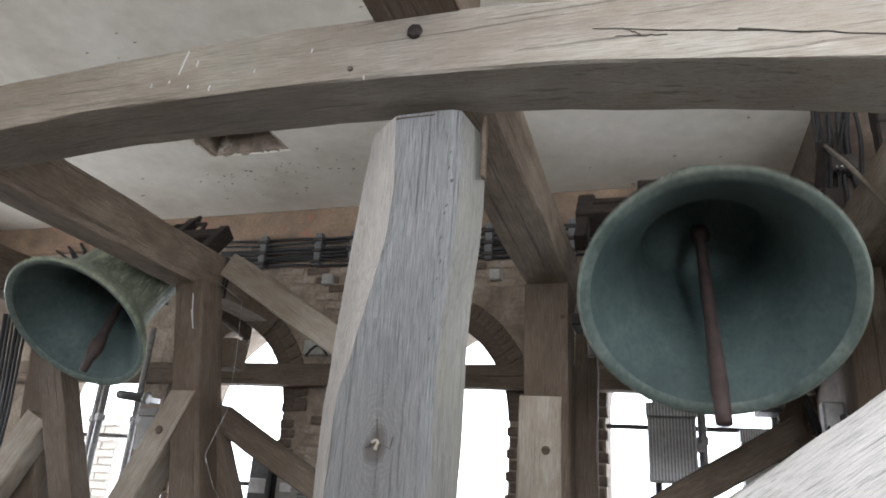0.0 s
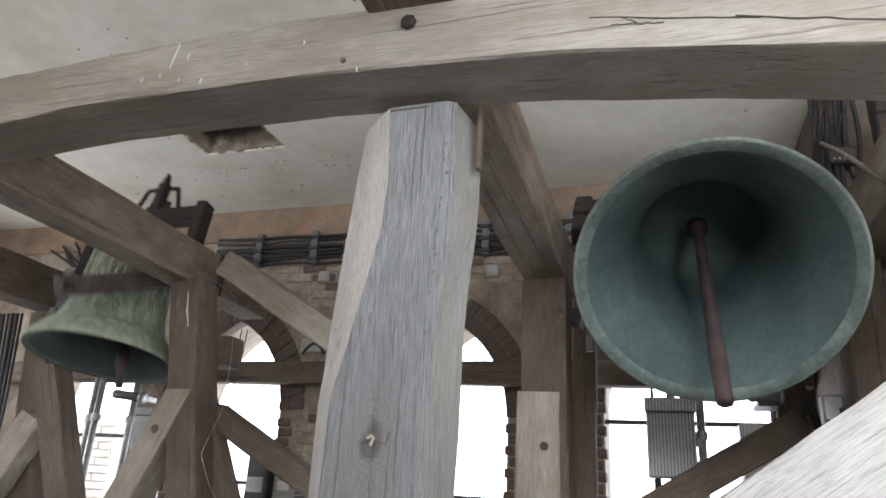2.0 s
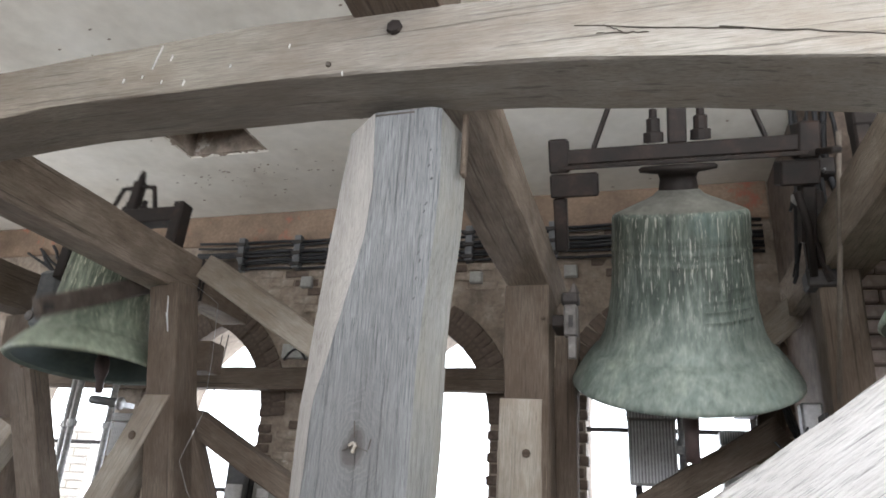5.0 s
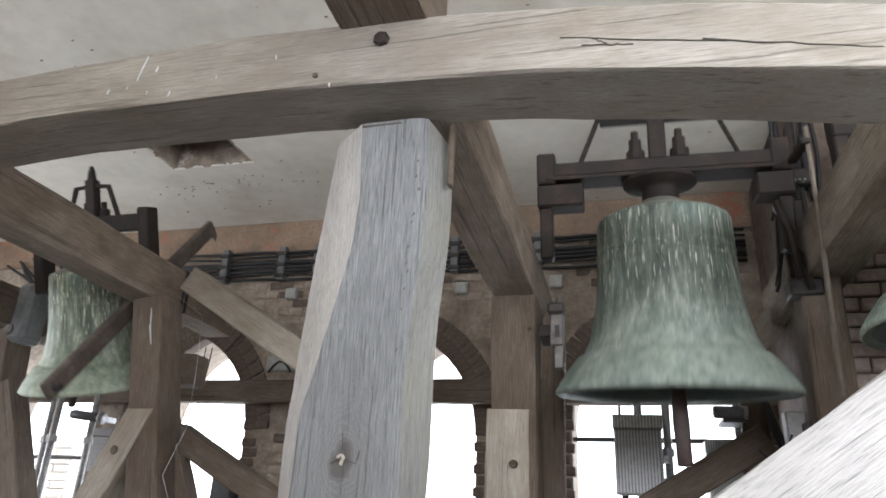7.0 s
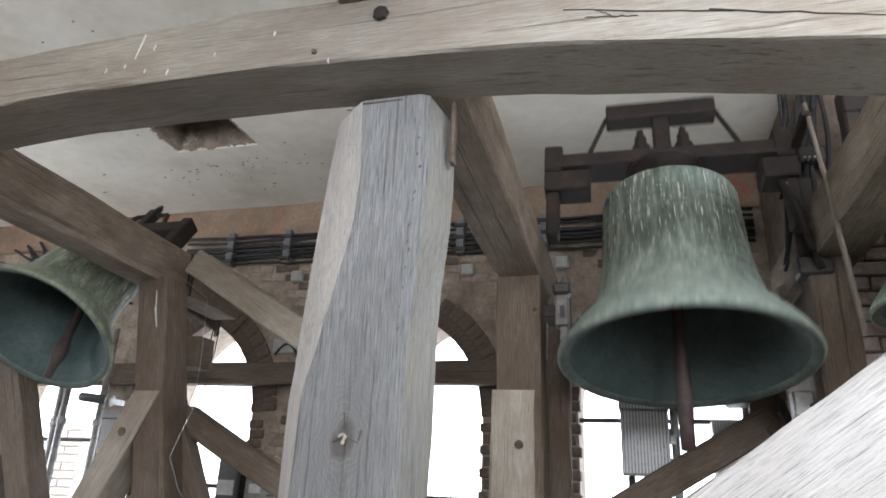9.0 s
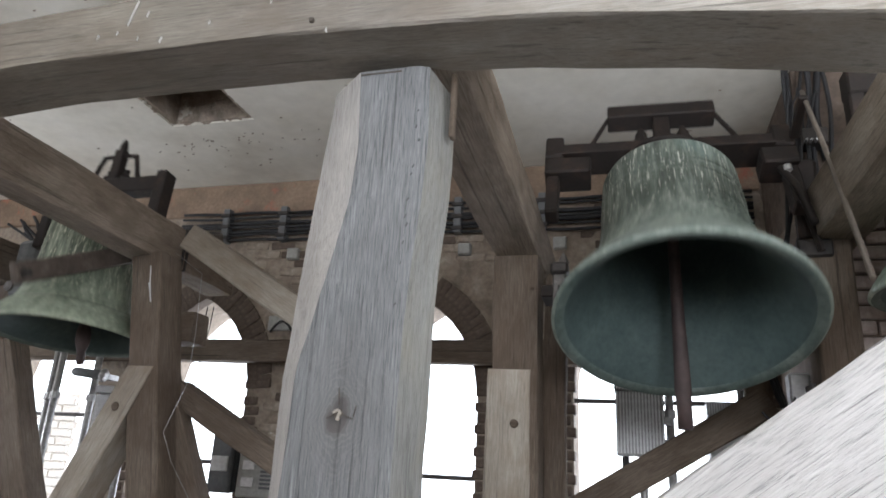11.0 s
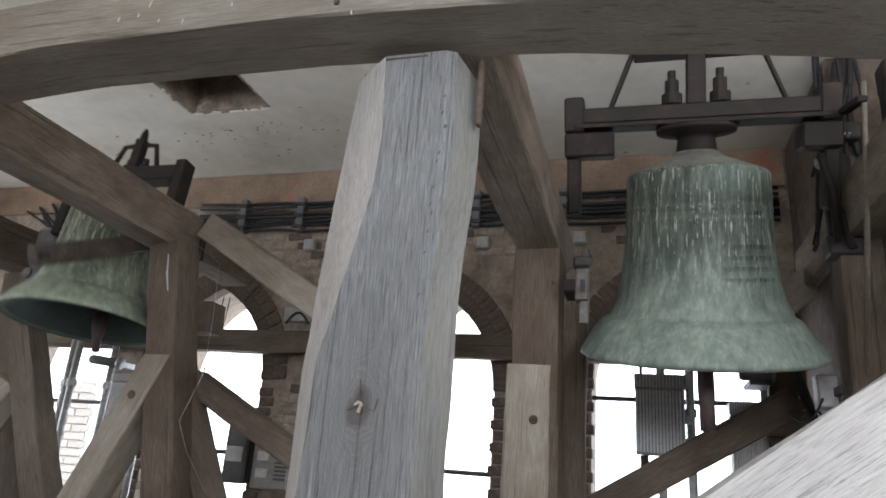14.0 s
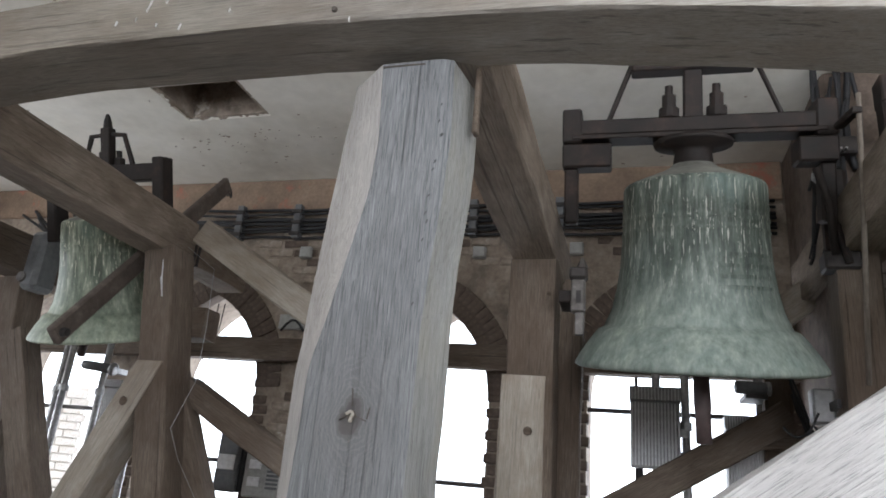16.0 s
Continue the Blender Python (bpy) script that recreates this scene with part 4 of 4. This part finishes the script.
# limit switch beside the large bell
SCUFFED = noise_material("scuffed_grey_metal", ((0.3, (0.06, 0.052, 0.047)), (0.6, (0.15, 0.138, 0.13)), (0.8, (0.36, 0.35, 0.34))), 14, rough=0.55, metal=0.3, relief=0.3, depth=0.002)
ls = thing("limit_switch", pose(-0.265, 3.18, 2.36), "scuffed metal limit switch fixed to the oak post", "switch")
part("body", box(-0.03, 0.035, -0.02, 0.05, 0.05, 0.21, 0.008), SCUFFED, ls)
part("window_slot", box(-0.005, 0.018, -0.026, -0.018, 0.09, 0.15), DARKIRON, ls)
part("clamp", box(-0.04, 0.045, -0.03, 0.06, 0.21, 0.27, 0.012), DARKIRON, ls)
part("tip", lathe(((0.0, 0.33), (0.012, 0.31), (0.03, 0.27), (0, 0.265)), 6, pose(0.02, 0.01, 0)), SCUFFED, ls)
part("arm", box(-0.09, -0.028, 0.0, 0.2, 0.1, 0.16, 0.006), IRON, ls)
part("foot", box(-0.01, 0.03, -0.01, 0.02, -0.06, 0.05, 0.004), SCUFFED, ls)

# boxes bracketed to the post beyond the large bell
sb = thing("terminal_box", pose(0.90, 3.74, 2.02), "small steel terminal box on an arm from the oak post", "terminal box")
part("case", box(-0.07, 0.03, 0.0, 0.09, 0.0, 0.17, 0.008), STEEL, sb)
part("lid", box(-0.06, 0.02, -0.008, 0.001, 0.01, 0.16, 0.003), GREYPAINT, sb)
part("arm", box(0.0, 0.03, -0.16, 0.0, 0.06, 0.1), DARKIRON, sb)
part("lead", tube(sag((-0.05, -0.01, 0.05), (-0.2, 0.05, -0.02), 0.08, 8), 0.006), CABLE, sb)
wb = tagged(mesh_object("wooden_block", box(0.66, 0.84, 4.20, 4.30, 1.92, 2.06, 0.01), OAK_BROWN), "brown wooden block bolted to the post", "block")
for k in range(5):
    cable(sag((0.84, 4.25, 2.35 - 0.03 * k), (0.98, 3.68, 1.75 + 0.05 * k), 0.10 + 0.03 * k, 10, 0.01, 90 + k), 0.006 + 0.001 * k, label="loose dark cables looping between the posts")

# the corner with its bundle of cables and pipes
for k, (x, y, z0, z1, r) in enumerate(((1.0, 3.72, 2.2, CEIL, 0.016), (0.98, 3.70, 2.9, CEIL, 0.012), (1.09, 3.70, 2.4, CEIL, 0.014), (1.13, 3.71, 3.35, CEIL, 0.018), (1.06, 3.69, 3.1, CEIL, 0.010), (1.16, 3.70, 3.2, CEIL, 0.012))):
    cable([(x + 0.02 * math.sin(3 * u * 6.28 / 4 + k), y, z0 + (z1 - z0) * u) for u in [i / 10 for i in range(11)]], r, label="dark cables running down the corner pier")
for k in range(9):
    rnd = random.Random(40 + k)
    a = (1.0 + rnd.uniform(-0.02, 0.14), 3.69, 3.75 + rnd.uniform(-0.1, 0.2))
    b = (0.9 + rnd.uniform(-0.06, 0.12), 3.62, 2.85 + rnd.uniform(-0.25, 0.4))
    cable(sag(a, b, rnd.uniform(-0.1, 0.14), 12, 0.008, k), rnd.uniform(0.005, 0.011), label="tangled dark cables hanging in the corner")
clampb = tagged(mesh_object("cable_clamp", box(1.0, 1.14, 3.64, 3.75, 3.42, 3.52, 0.01), DARKIRON), "dark clamp gathering the cables in the corner", "clamp")
for i in range(3):
    part("screw", lathe(((0, 0), (0.007, 0), (0.007, 0.04), (0, 0.042)), 8, pose(1.02 + 0.025 * i, 3.645, 3.43, 90)), STEEL, clampb)
gear = thing("drive_bracket", pose(0.99, 3.45, 2.95), "rusty iron drive bracket on the frame", "bracket")
part("plate", box(-0.10, 0.02, 0.0, 0.08, -0.15, 0.30, 0.02), IRON, gear)
part("arm", tube(((-0.12, -0.04, 0.22), (-0.05, -0.05, -0.10), (-0.02, -0.04, -0.22)), 0.018), IRON, gear)
part("roller", lathe(((0, -0.02), (0.07, -0.02), (0.08, 0), (0.07, 0.02), (0, 0.02)), 18, pose(0.02, -0.02, -0.06, 90)), IRON, gear, "", True)
part("foot", box(-0.12, 0.04, -0.02, 0.1, -0.24, -0.15, 0.01), DARKIRON, gear)
part("grease_nipple", lathe(((0, 0), (0.02, 0), (0.024, -0.03), (0, -0.06)), 10, pose(-0.13, -0.05, 0.24)), STEEL, gear)

# small things on the other side of the frame
capg = tagged(mesh_object("pipe_cap", lathe(((0, 0.0), (0.03, 0.0), (0.034, 0.006), (0.034, 0.05), (0, 0.05)), 16, pose(-4.28, 3.66, 2.80, 90)), GREENPLASTIC, True), "small green plastic pipe end on the post", "pipe end")
stw = thing("swing_motor", pose(-4.02, 3.62, 2.93), "dark swing motor with a pale disc on the frame", "motor")
part("housing", box(-0.06, 0.08, -0.06, 0.14, -0.32, 0.1, 0.03), DARKBOX, stw)
part("disc", lathe(((0, 0.012), (0.034, 0.012), (0.038, 0), (0, 0)), 20, pose(-0.03, -0.062, -0.24, 90)), SCUFFED, stw)
for k in range(8):
    rnd = random.Random(70 + k)
    cable(sag((-5.3 + rnd.uniform(-0.5, 0.3), NORTH - 0.05, 3.9 - rnd.uniform(0, 0.3)), (-4.5 + rnd.uniform(-0.3, 0.3), NORTH - 0.09, 3.15 + rnd.uniform(-0.2, 0.25)), rnd.uniform(-0.1, 0.2), 12, 0.01, k), rnd.uniform(0.008, 0.018), label="tangled dark cables on the wall")
for k in range(6):
    x = -4.42 - 0.035 * k
    cable([(x, 3.70, 0.0), (x, 3.70, 1.2), (x - 0.01, 3.70, 2.0), (x - 0.06 - 0.01 * k, 3.68, 2.72)], 0.010 + 0.003 * (k % 3), label="dark cables running up beside the frame post")
loop = [(-4.55 + 0.22 * math.cos(a), 4.43, 1.45 + 0.34 * math.sin(a)) for a in [0.3 * i for i in range(15)]]
cable(loop, 0.012, label="loops of black cable hanging in the window")
wire = [(-2.66, 3.42, 2.84), (-2.36, 3.30, 2.66), (-2.30, 3.25, 2.3), (-2.28, 3.22, 2.0), (-2.36, 3.2, 1.75), (-2.28, 3.2, 1.6), (-2.12, 3.2, 1.4)]
cable(wire, 0.0013, "hanging_wire", "thin pale wire hanging from the head beam", STEEL, "wire")
cable([(-2.75, 3.33, 2.74), (-2.72, 3.315, 2.62), (-2.69, 3.315, 2.5), (-2.735, 3.325, 2.62)], 0.004, "hanging_wire", "short pale wire loop on the post", GREYPAINT, "wire")
for x in (-3.36, -3.30):
    cable(sag((x, 4.86, 2.86), (x + 0.05, 4.5, 1.3), 0.1, 10, 0.01, 3), 0.004, "hanging_wire", "thin dark wire across the window", CABLE, "wire")

# window bars and glazing rods
tagged(mesh_object("window_bar", tube(((0.0, 5.0, 0.9), (0.0, 5.0, 2.9)), 0.012, 6), DARKIRON), "thin upright iron window bar", "window bar", "window bars")
for x0, x1, z in ((-0.33, 0.93, 2.17), (-1.9, -1.06, 1.60), (-3.8, -2.96, 1.62), (-5.27, -4.43, 1.95)):
    tagged(mesh_object("window_bar", tube(((x0 - 0.02, 5.0, z), (x1 + 0.02, 5.0, z)), 0.017, 6), DARKIRON), "horizontal iron bar across the window", "window bar", "window bars")

# third bell, seen only at its rim
def third_bell():
    b = swing_bell("third_bell", (1.585, 3.15, 3.10), 0.51, 0.655, "pale window-lit bronze bell beyond the post", LIT_BRONZE, "bronze bell body paled by painted window light")
    part("yoke_beam", box(-0.5, 0.5, -0.06, 0.06, 0.30, 0.44, 0.008), IRON, b)
    for s in (-1, 1):
        xa, xb = sorted((s * 0.5, s * 0.43))
        part("crank_arm", box(xa, xb, -0.05, 0.05, 0.0, 0.32, 0.01), IRON, b)
    part("neck", lathe(((0.10, 0.2), (0.09, 0.26), (0.14, 0.30), (0, 0.31)), 20), IRON, b, "", True)
    return b


pale_bell = third_bell()
timber("frame_beam", (2.25, 1.765, 2.935), (2.25, 4.3, 2.935), 0.235, 0.27, OAK_BROWN, "brown oak head beam of the bell frame", "beam", seed=30, group="bell frame head beams")

# pegs, nail holes and scratches in the oak
def mark(name, a, b, w, mat, label):
    """A thin split or scratch lying on the face of the tie beam."""
    a, b = Vector(a), Vector(b)
    n = 10
    pts = [a.lerp(b, i / n) + Vector((0, 0, 0.006 * noise.noise((i * 0.9, a.x * 5, b.z * 7)))) for i in range(n + 1)]
    bm, up, low = bmesh.new(), [], []
    for i, p in enumerate(pts):
        t = w * (0.35 + 0.65 * math.sin(math.pi * (i + 0.6) / (n + 1.2)))
        d = (b - a).normalized()
        nrm = Vector((-d.z, 0, d.x)) * t / 2
        up.append(bm.verts.new(p + nrm))
        low.append(bm.verts.new(p - nrm))
    for i in range(n):
        bm.faces.new((up[i], up[i + 1], low[i + 1], low[i]))
    back = bmesh.ops.extrude_face_region(bm, geom=list(bm.faces))
    bmesh.ops.translate(bm, verts=[v for v in back["geom"] if isinstance(v, bmesh.types.BMVert)], vec=(0, 0.012, 0))
    bmesh.ops.recalc_face_normals(bm, faces=bm.faces)
    return part(name, bm, mat, beam, label)


CRACK = noise_material("dark_split", ((0.3, (0.05, 0.042, 0.036)), (0.7, (0.10, 0.085, 0.07))), 30)
NOTCH_SHADE = noise_material("dark_grey_notch_shade", ((0.3, (0.05, 0.051, 0.053)), (0.7, (0.11, 0.112, 0.115))), 30)
CHALK = noise_material("pale_scratch", ((0.3, (0.55, 0.54, 0.52)), (0.7, (0.68, 0.67, 0.65))), 30)
mark("split", (-0.08, 1.494, 2.905), (0.36, 1.494, 2.826), 0.0016, CRACK, "dark drying split")
mark("split", (0.30, 1.494, 2.842), (0.72, 1.494, 2.752), 0.0018, CRACK, "dark drying split")
mark("split", (0.0, 1.494, 2.895), (0.05, 1.494, 2.865), 0.0018, CRACK, "dark drying split")
mark("split", (-0.02, 1.494, 2.87), (0.12, 1.494, 2.852), 0.0012, CRACK, "dark drying split")
mark("split", (0.75, 1.494, 2.83), (1.2, 1.494, 2.74), 0.004, CRACK, "dark drying split")
mark("scratch", (-1.49, 1.494, 3.05), (-1.514, 1.494, 2.955), 0.0015, CHALK, "pale scratch")
for x, z, d in ((-1.44, 3.0, 0.02), (-1.545, 2.935, 0.015), (-1.37, 2.89, 0.02), (-1.20, 2.93, 0.012), (-1.46, 2.905, 0.015), (-0.99, 2.98, 0.012), (-1.62, 2.93, 0.02), (-0.79, 2.848, 0.012)):
    mark("scratch", (x, 1.494, z), (x - 0.3 * d, 1.494, z - d), 0.0011, CHALK, "pale scratch")
part("nail_hole", lathe(((0, 0.004), (0.007, 0.004), (0.009, 0), (0.009, -0.02), (0, -0.02)), 8, pose(-0.842, 1.493, 2.88, 90)), CRACK, beam, "dark nail hole")
def fixed(ob, parent):
    """Make ob a part of parent without moving it."""
    ob.parent, ob.matrix_parent_inverse = parent, parent.matrix_world.inverted()
    return ob


for y in (3.62, 3.66):
    strap = fixed(mesh_object("strap", box(-2.99, -2.755, y, y + 0.012, 2.795, 3.075), DARKIRON), left_head)
    strap["label"] = "thin dark iron strap"
core = fixed(mesh_object("knot", lathe(((0, 0.004), (0.008, 0.003), (0.014, 0.0), (0.013, -0.02), (0, -0.02)), 6, pose(-0.698, 1.652, 1.742, 90, 0, 0)), CRACK), main_post)
core["label"] = "dark broken heart of the knot"
for dx, dz, ang, ln in ((-0.006, 0.006, 35, 0.016), (0.002, -0.008, 70, 0.02), (0.005, 0.004, 120, 0.013)):
    fixed(mesh_object("splinter", box(-ln / 2, ln / 2, 0.0, 0.012, -0.0035, 0.0035, 0.001, pose(-0.698 + dx, 1.645, 1.742 + dz, 0, -ang, 0)), OAK_PALE), main_post)
for ang, ln, x, z in ((96, 0.045, -0.698, 1.765), (-20, 0.03, -0.685, 1.74), (80, 0.028, -0.655, 1.735), (205, 0.02, -0.712, 1.738)):
    sp = fixed(mesh_object("split", box(0.0, ln, 0.0, 0.008, -0.0011, 0.0011, 0.0, pose(x, 1.6515, z, 0, -ang, 0)), CRACK), main_post)
rnd = random.Random(17)
# Thin dark slivers laid on the post edge as small slanting shadows.
for i in range(12):
    z = 2.04 + 0.054 * i + rnd.uniform(-0.022, 0.022)
    edge = float(np.interp(z, (1.86, 2.0, 2.19, 2.36, 2.53, 2.79), (-0.535, -0.533, -0.525, -0.511, -0.50, -0.508)))
    tilt = rnd.uniform(12, 38)
    fixed(mesh_object("notch_shade", box(-0.0016, 0.0016, 0.0, 0.012, -0.009 * rnd.uniform(0.4, 1.2), 0.007 * rnd.random(), 0.0005, pose(edge - 0.034 + rnd.uniform(-0.007, 0.005), 1.6538, z, 0, tilt, 0)), NOTCH_SHADE), main_post)
slip = fixed(mesh_object("oak_slip", box(-0.472, -0.456, 1.765, 1.80, 2.60, 2.86, 0.004), OAK_BROWN), main_post)
slip["label"] = "thin brown oak slip wedged beside the post"
# Solid dark strip on the post face, drawn for the notch's shadow.
tenon = fixed(mesh_object("tenon_shade", box(-0.735, -0.60, 1.6535, 1.664, 2.775, 2.781), CRACK), main_post)
tenon["label"] = "dark strip for the shadow above the tenon"


def peg(x, y, z, r, parent):
    ob = mesh_object("peg", lathe(((0, 0.006), (r * 0.8, 0.006), (r, 0.0), (r, -0.03), (0, -0.03)), 8, pose(x, y, z, 90)), OAK_BROWN)
    ob["label"] = "dark oak peg"
    return fixed(ob, parent)


peg(-0.50, 3.335, 1.865, 0.022, pale_strut)
peg(-2.79, 3.312, 1.885, 0.026, pale_brace)
peg(-0.42, 3.345, 2.55, 0.014, near_post)


# ---- brick edges of the windows and loose bricks in the wall ----
def brick_mesh(name, w, d, h, mat):
    bm = box(-w / 2, w / 2, -d / 2, d / 2, -h / 2, h / 2, 0.006)
    me = bpy.data.meshes.new(name)
    bm.to_mesh(me)
    bm.free()
    me.materials.append(mat)
    return me


def bricks():
    rnd = random.Random(5)
    head, course = brick_mesh("brick_head", 0.12, 0.12, 0.064, BRICK), brick_mesh("brick_course", 0.22, 0.12, 0.064, MASONRY)
    red = brick_mesh("brick_red", 0.22, 0.12, 0.064, BRICK)
    inv = wall_north.matrix_world.inverted()

    def lay(me, x, y, z, turn=0.0):
        b = new("brick", me)
        b.parent, b.matrix_parent_inverse = wall_north, inv
        b.matrix_world = pose(x, y, z, rnd.uniform(-2, 2), turn + rnd.uniform(-1.5, 1.5), rnd.uniform(-2, 2))

    for cx, half, spring, apex, sill in W_NORTH[1:]:
        for s in (-1, 1):
            for i in range(int((spring - 1.2) / 0.078)):
                out = 0.012 if i % 2 else -0.018
                lay(head, cx + s * (half + 0.058 - out + rnd.uniform(-0.006, 0.006)), NORTH + 0.048 + rnd.uniform(-0.008, 0.004), 1.24 + 0.078 * i)
        o = arch(cx, half, spring, apex, sill, 10)[1:-1]
        for (xa, za), (xb, zb) in zip(o, o[1:]):
            for u in (0.25, 0.75):
                x, z = xa + (xb - xa) * u, za + (zb - za) * u
                nx, nz = (zb - za), -(xb - xa)
                k = math.hypot(nx, nz)
                nx, nz = nx / k, nz / k
                lay(red, x + nx * 0.10, NORTH + 0.05 + rnd.uniform(-0.01, 0.006), z + nz * 0.10, -math.degrees(math.atan2(nz, nx)))

    def clear(x, z):
        if 2.36 < z < 2.6:
            return False
        for cx, half, spring, apex, sill in W_NORTH:
            if abs(x - cx) < half + 0.24 and z < spring + 0.1 or abs(x - cx) < half + 0.20 and z < apex + 0.25:
                return False
        return True

    count, row, z = 0, 0, 1.5
    while z < 3.66 and count < 290:
        x = -3.0 + (0.12 if row % 2 else 0.0)
        while x < 0.9:
            if clear(x, z) and noise.noise((x * 1.3, z * 1.9, 3.3)) + rnd.uniform(-0.35, 0.35) > 0.0:
                lay(course if rnd.random() < 0.7 else red, x + rnd.uniform(-0.012, 0.012), NORTH + 0.055 + rnd.uniform(-0.014, 0.012), z + rnd.uniform(-0.005, 0.005))
                count += 1
            x += 0.236
        z += 0.079
        row += 1


def buttress():
    """Pale brickwork outside, seen through the window."""
    core = tagged(mesh_object("buttress", box(-6.05, -5.68, 6.2, 6.9, 0.0, 2.25), PALEBRICK), "pale sunlit brick buttress outside the window", "buttress", "", "structure")
    me = brick_mesh("brick_pale", 0.235, 0.04, 0.07, PALEBRICK)
    for i in range(14):
        for j in range(2):
            b = new("brick", me)
            b.parent = core
            b.location = (-5.98 + 0.247 * j - (0.08 if i % 2 else 0), 6.19, 1.1 + 0.082 * i)


def pier_bricks():
    """Pink brickwork on the corner pier behind the frame post, its light painted in as paleness."""
    rnd = random.Random(9)
    me = brick_mesh("brick_pier", 0.225, 0.12, 0.066, noise_material("lit_pink_brick", ((0.3, (0.27, 0.21, 0.19)), (0.7, (0.42, 0.36, 0.33))), 9, rough=0.9, relief=0.5, depth=0.005))
    for i in range(12):
        for j in range(4):
            b = new("brick", me)
            b.parent = pier
            b.matrix_world = pose(1.145 + 0.238 * j + (0.11 if i % 2 else 0), 3.79 + rnd.uniform(-0.012, 0.0), 2.1 + 0.08 * i, 0, rnd.uniform(-1, 1), rnd.uniform(-2, 2))


bricks()
buttress()
pier_bricks()


# ---- what moves ----
def swing(extremes, t, lag=0.0):
    """The angle between two turning points of a slowly dying swing."""
    for (ta, a), (tb, b) in zip(extremes, extremes[1:]):
        if t <= tb:
            u = (t - ta) / (tb - ta)
            return (a + b) / 2 + (a - b) / 2 * math.cos(math.pi * u) - lag * abs(a - b) / 90 * math.sin(math.pi * u) ** 2
    return extremes[-1][1]


LARGE = ((-0.80, -50), (0.13, 53), (1.03, -48), (1.97, 53), (2.89, -47), (3.80, 53), (4.71, -47), (5.63, 53), (6.57, -47), (7.49, 53), (8.43, -44), (9.37, 46), (10.30, -35), (11.24, 38), (12.16, -27.5), (13.07, 30.3), (14.02, -17), (14.96, 12.5), (15.90, -13.5), (16.8, 12))
SMALL = ((-0.70, -31), (0.11, 43), (0.89, -31), (1.64, 43), (2.38, -31), (3.11, 43), (3.85, -29), (4.60, 42), (5.34, -29), (6.09, 42), (6.86, -28), (7.61, 41), (8.36, -28), (9.11, 39), (9.86, -27), (10.60, 38), (11.35, -25), (12.10, 36), (12.86, -23), (13.61, 33.5), (14.37, -22), (15.15, 31), (15.93, -21), (16.72, 28))


def motions():
    for bell, clapper, turns, reach, lag, yaw in ((large_bell, large_clapper, LARGE, 22, 3, 1.5), (small_bell, small_clapper, SMALL, 20, -3, 0)):
        place = bell.matrix_world.translation.copy()
        rows, hung = [], []
        for i in range(161):
            t = i / 10
            a = swing(turns, t, lag)
            rows.append((t, pose(*place, -a, 0, yaw)))
            hung.append((t, pose(0, 0, 0.0, reach * math.tanh(swing(turns, t - 0.05) / 14), 0, 0)))
        walk(bell, rows)
        walk(clapper, hung)


motions()
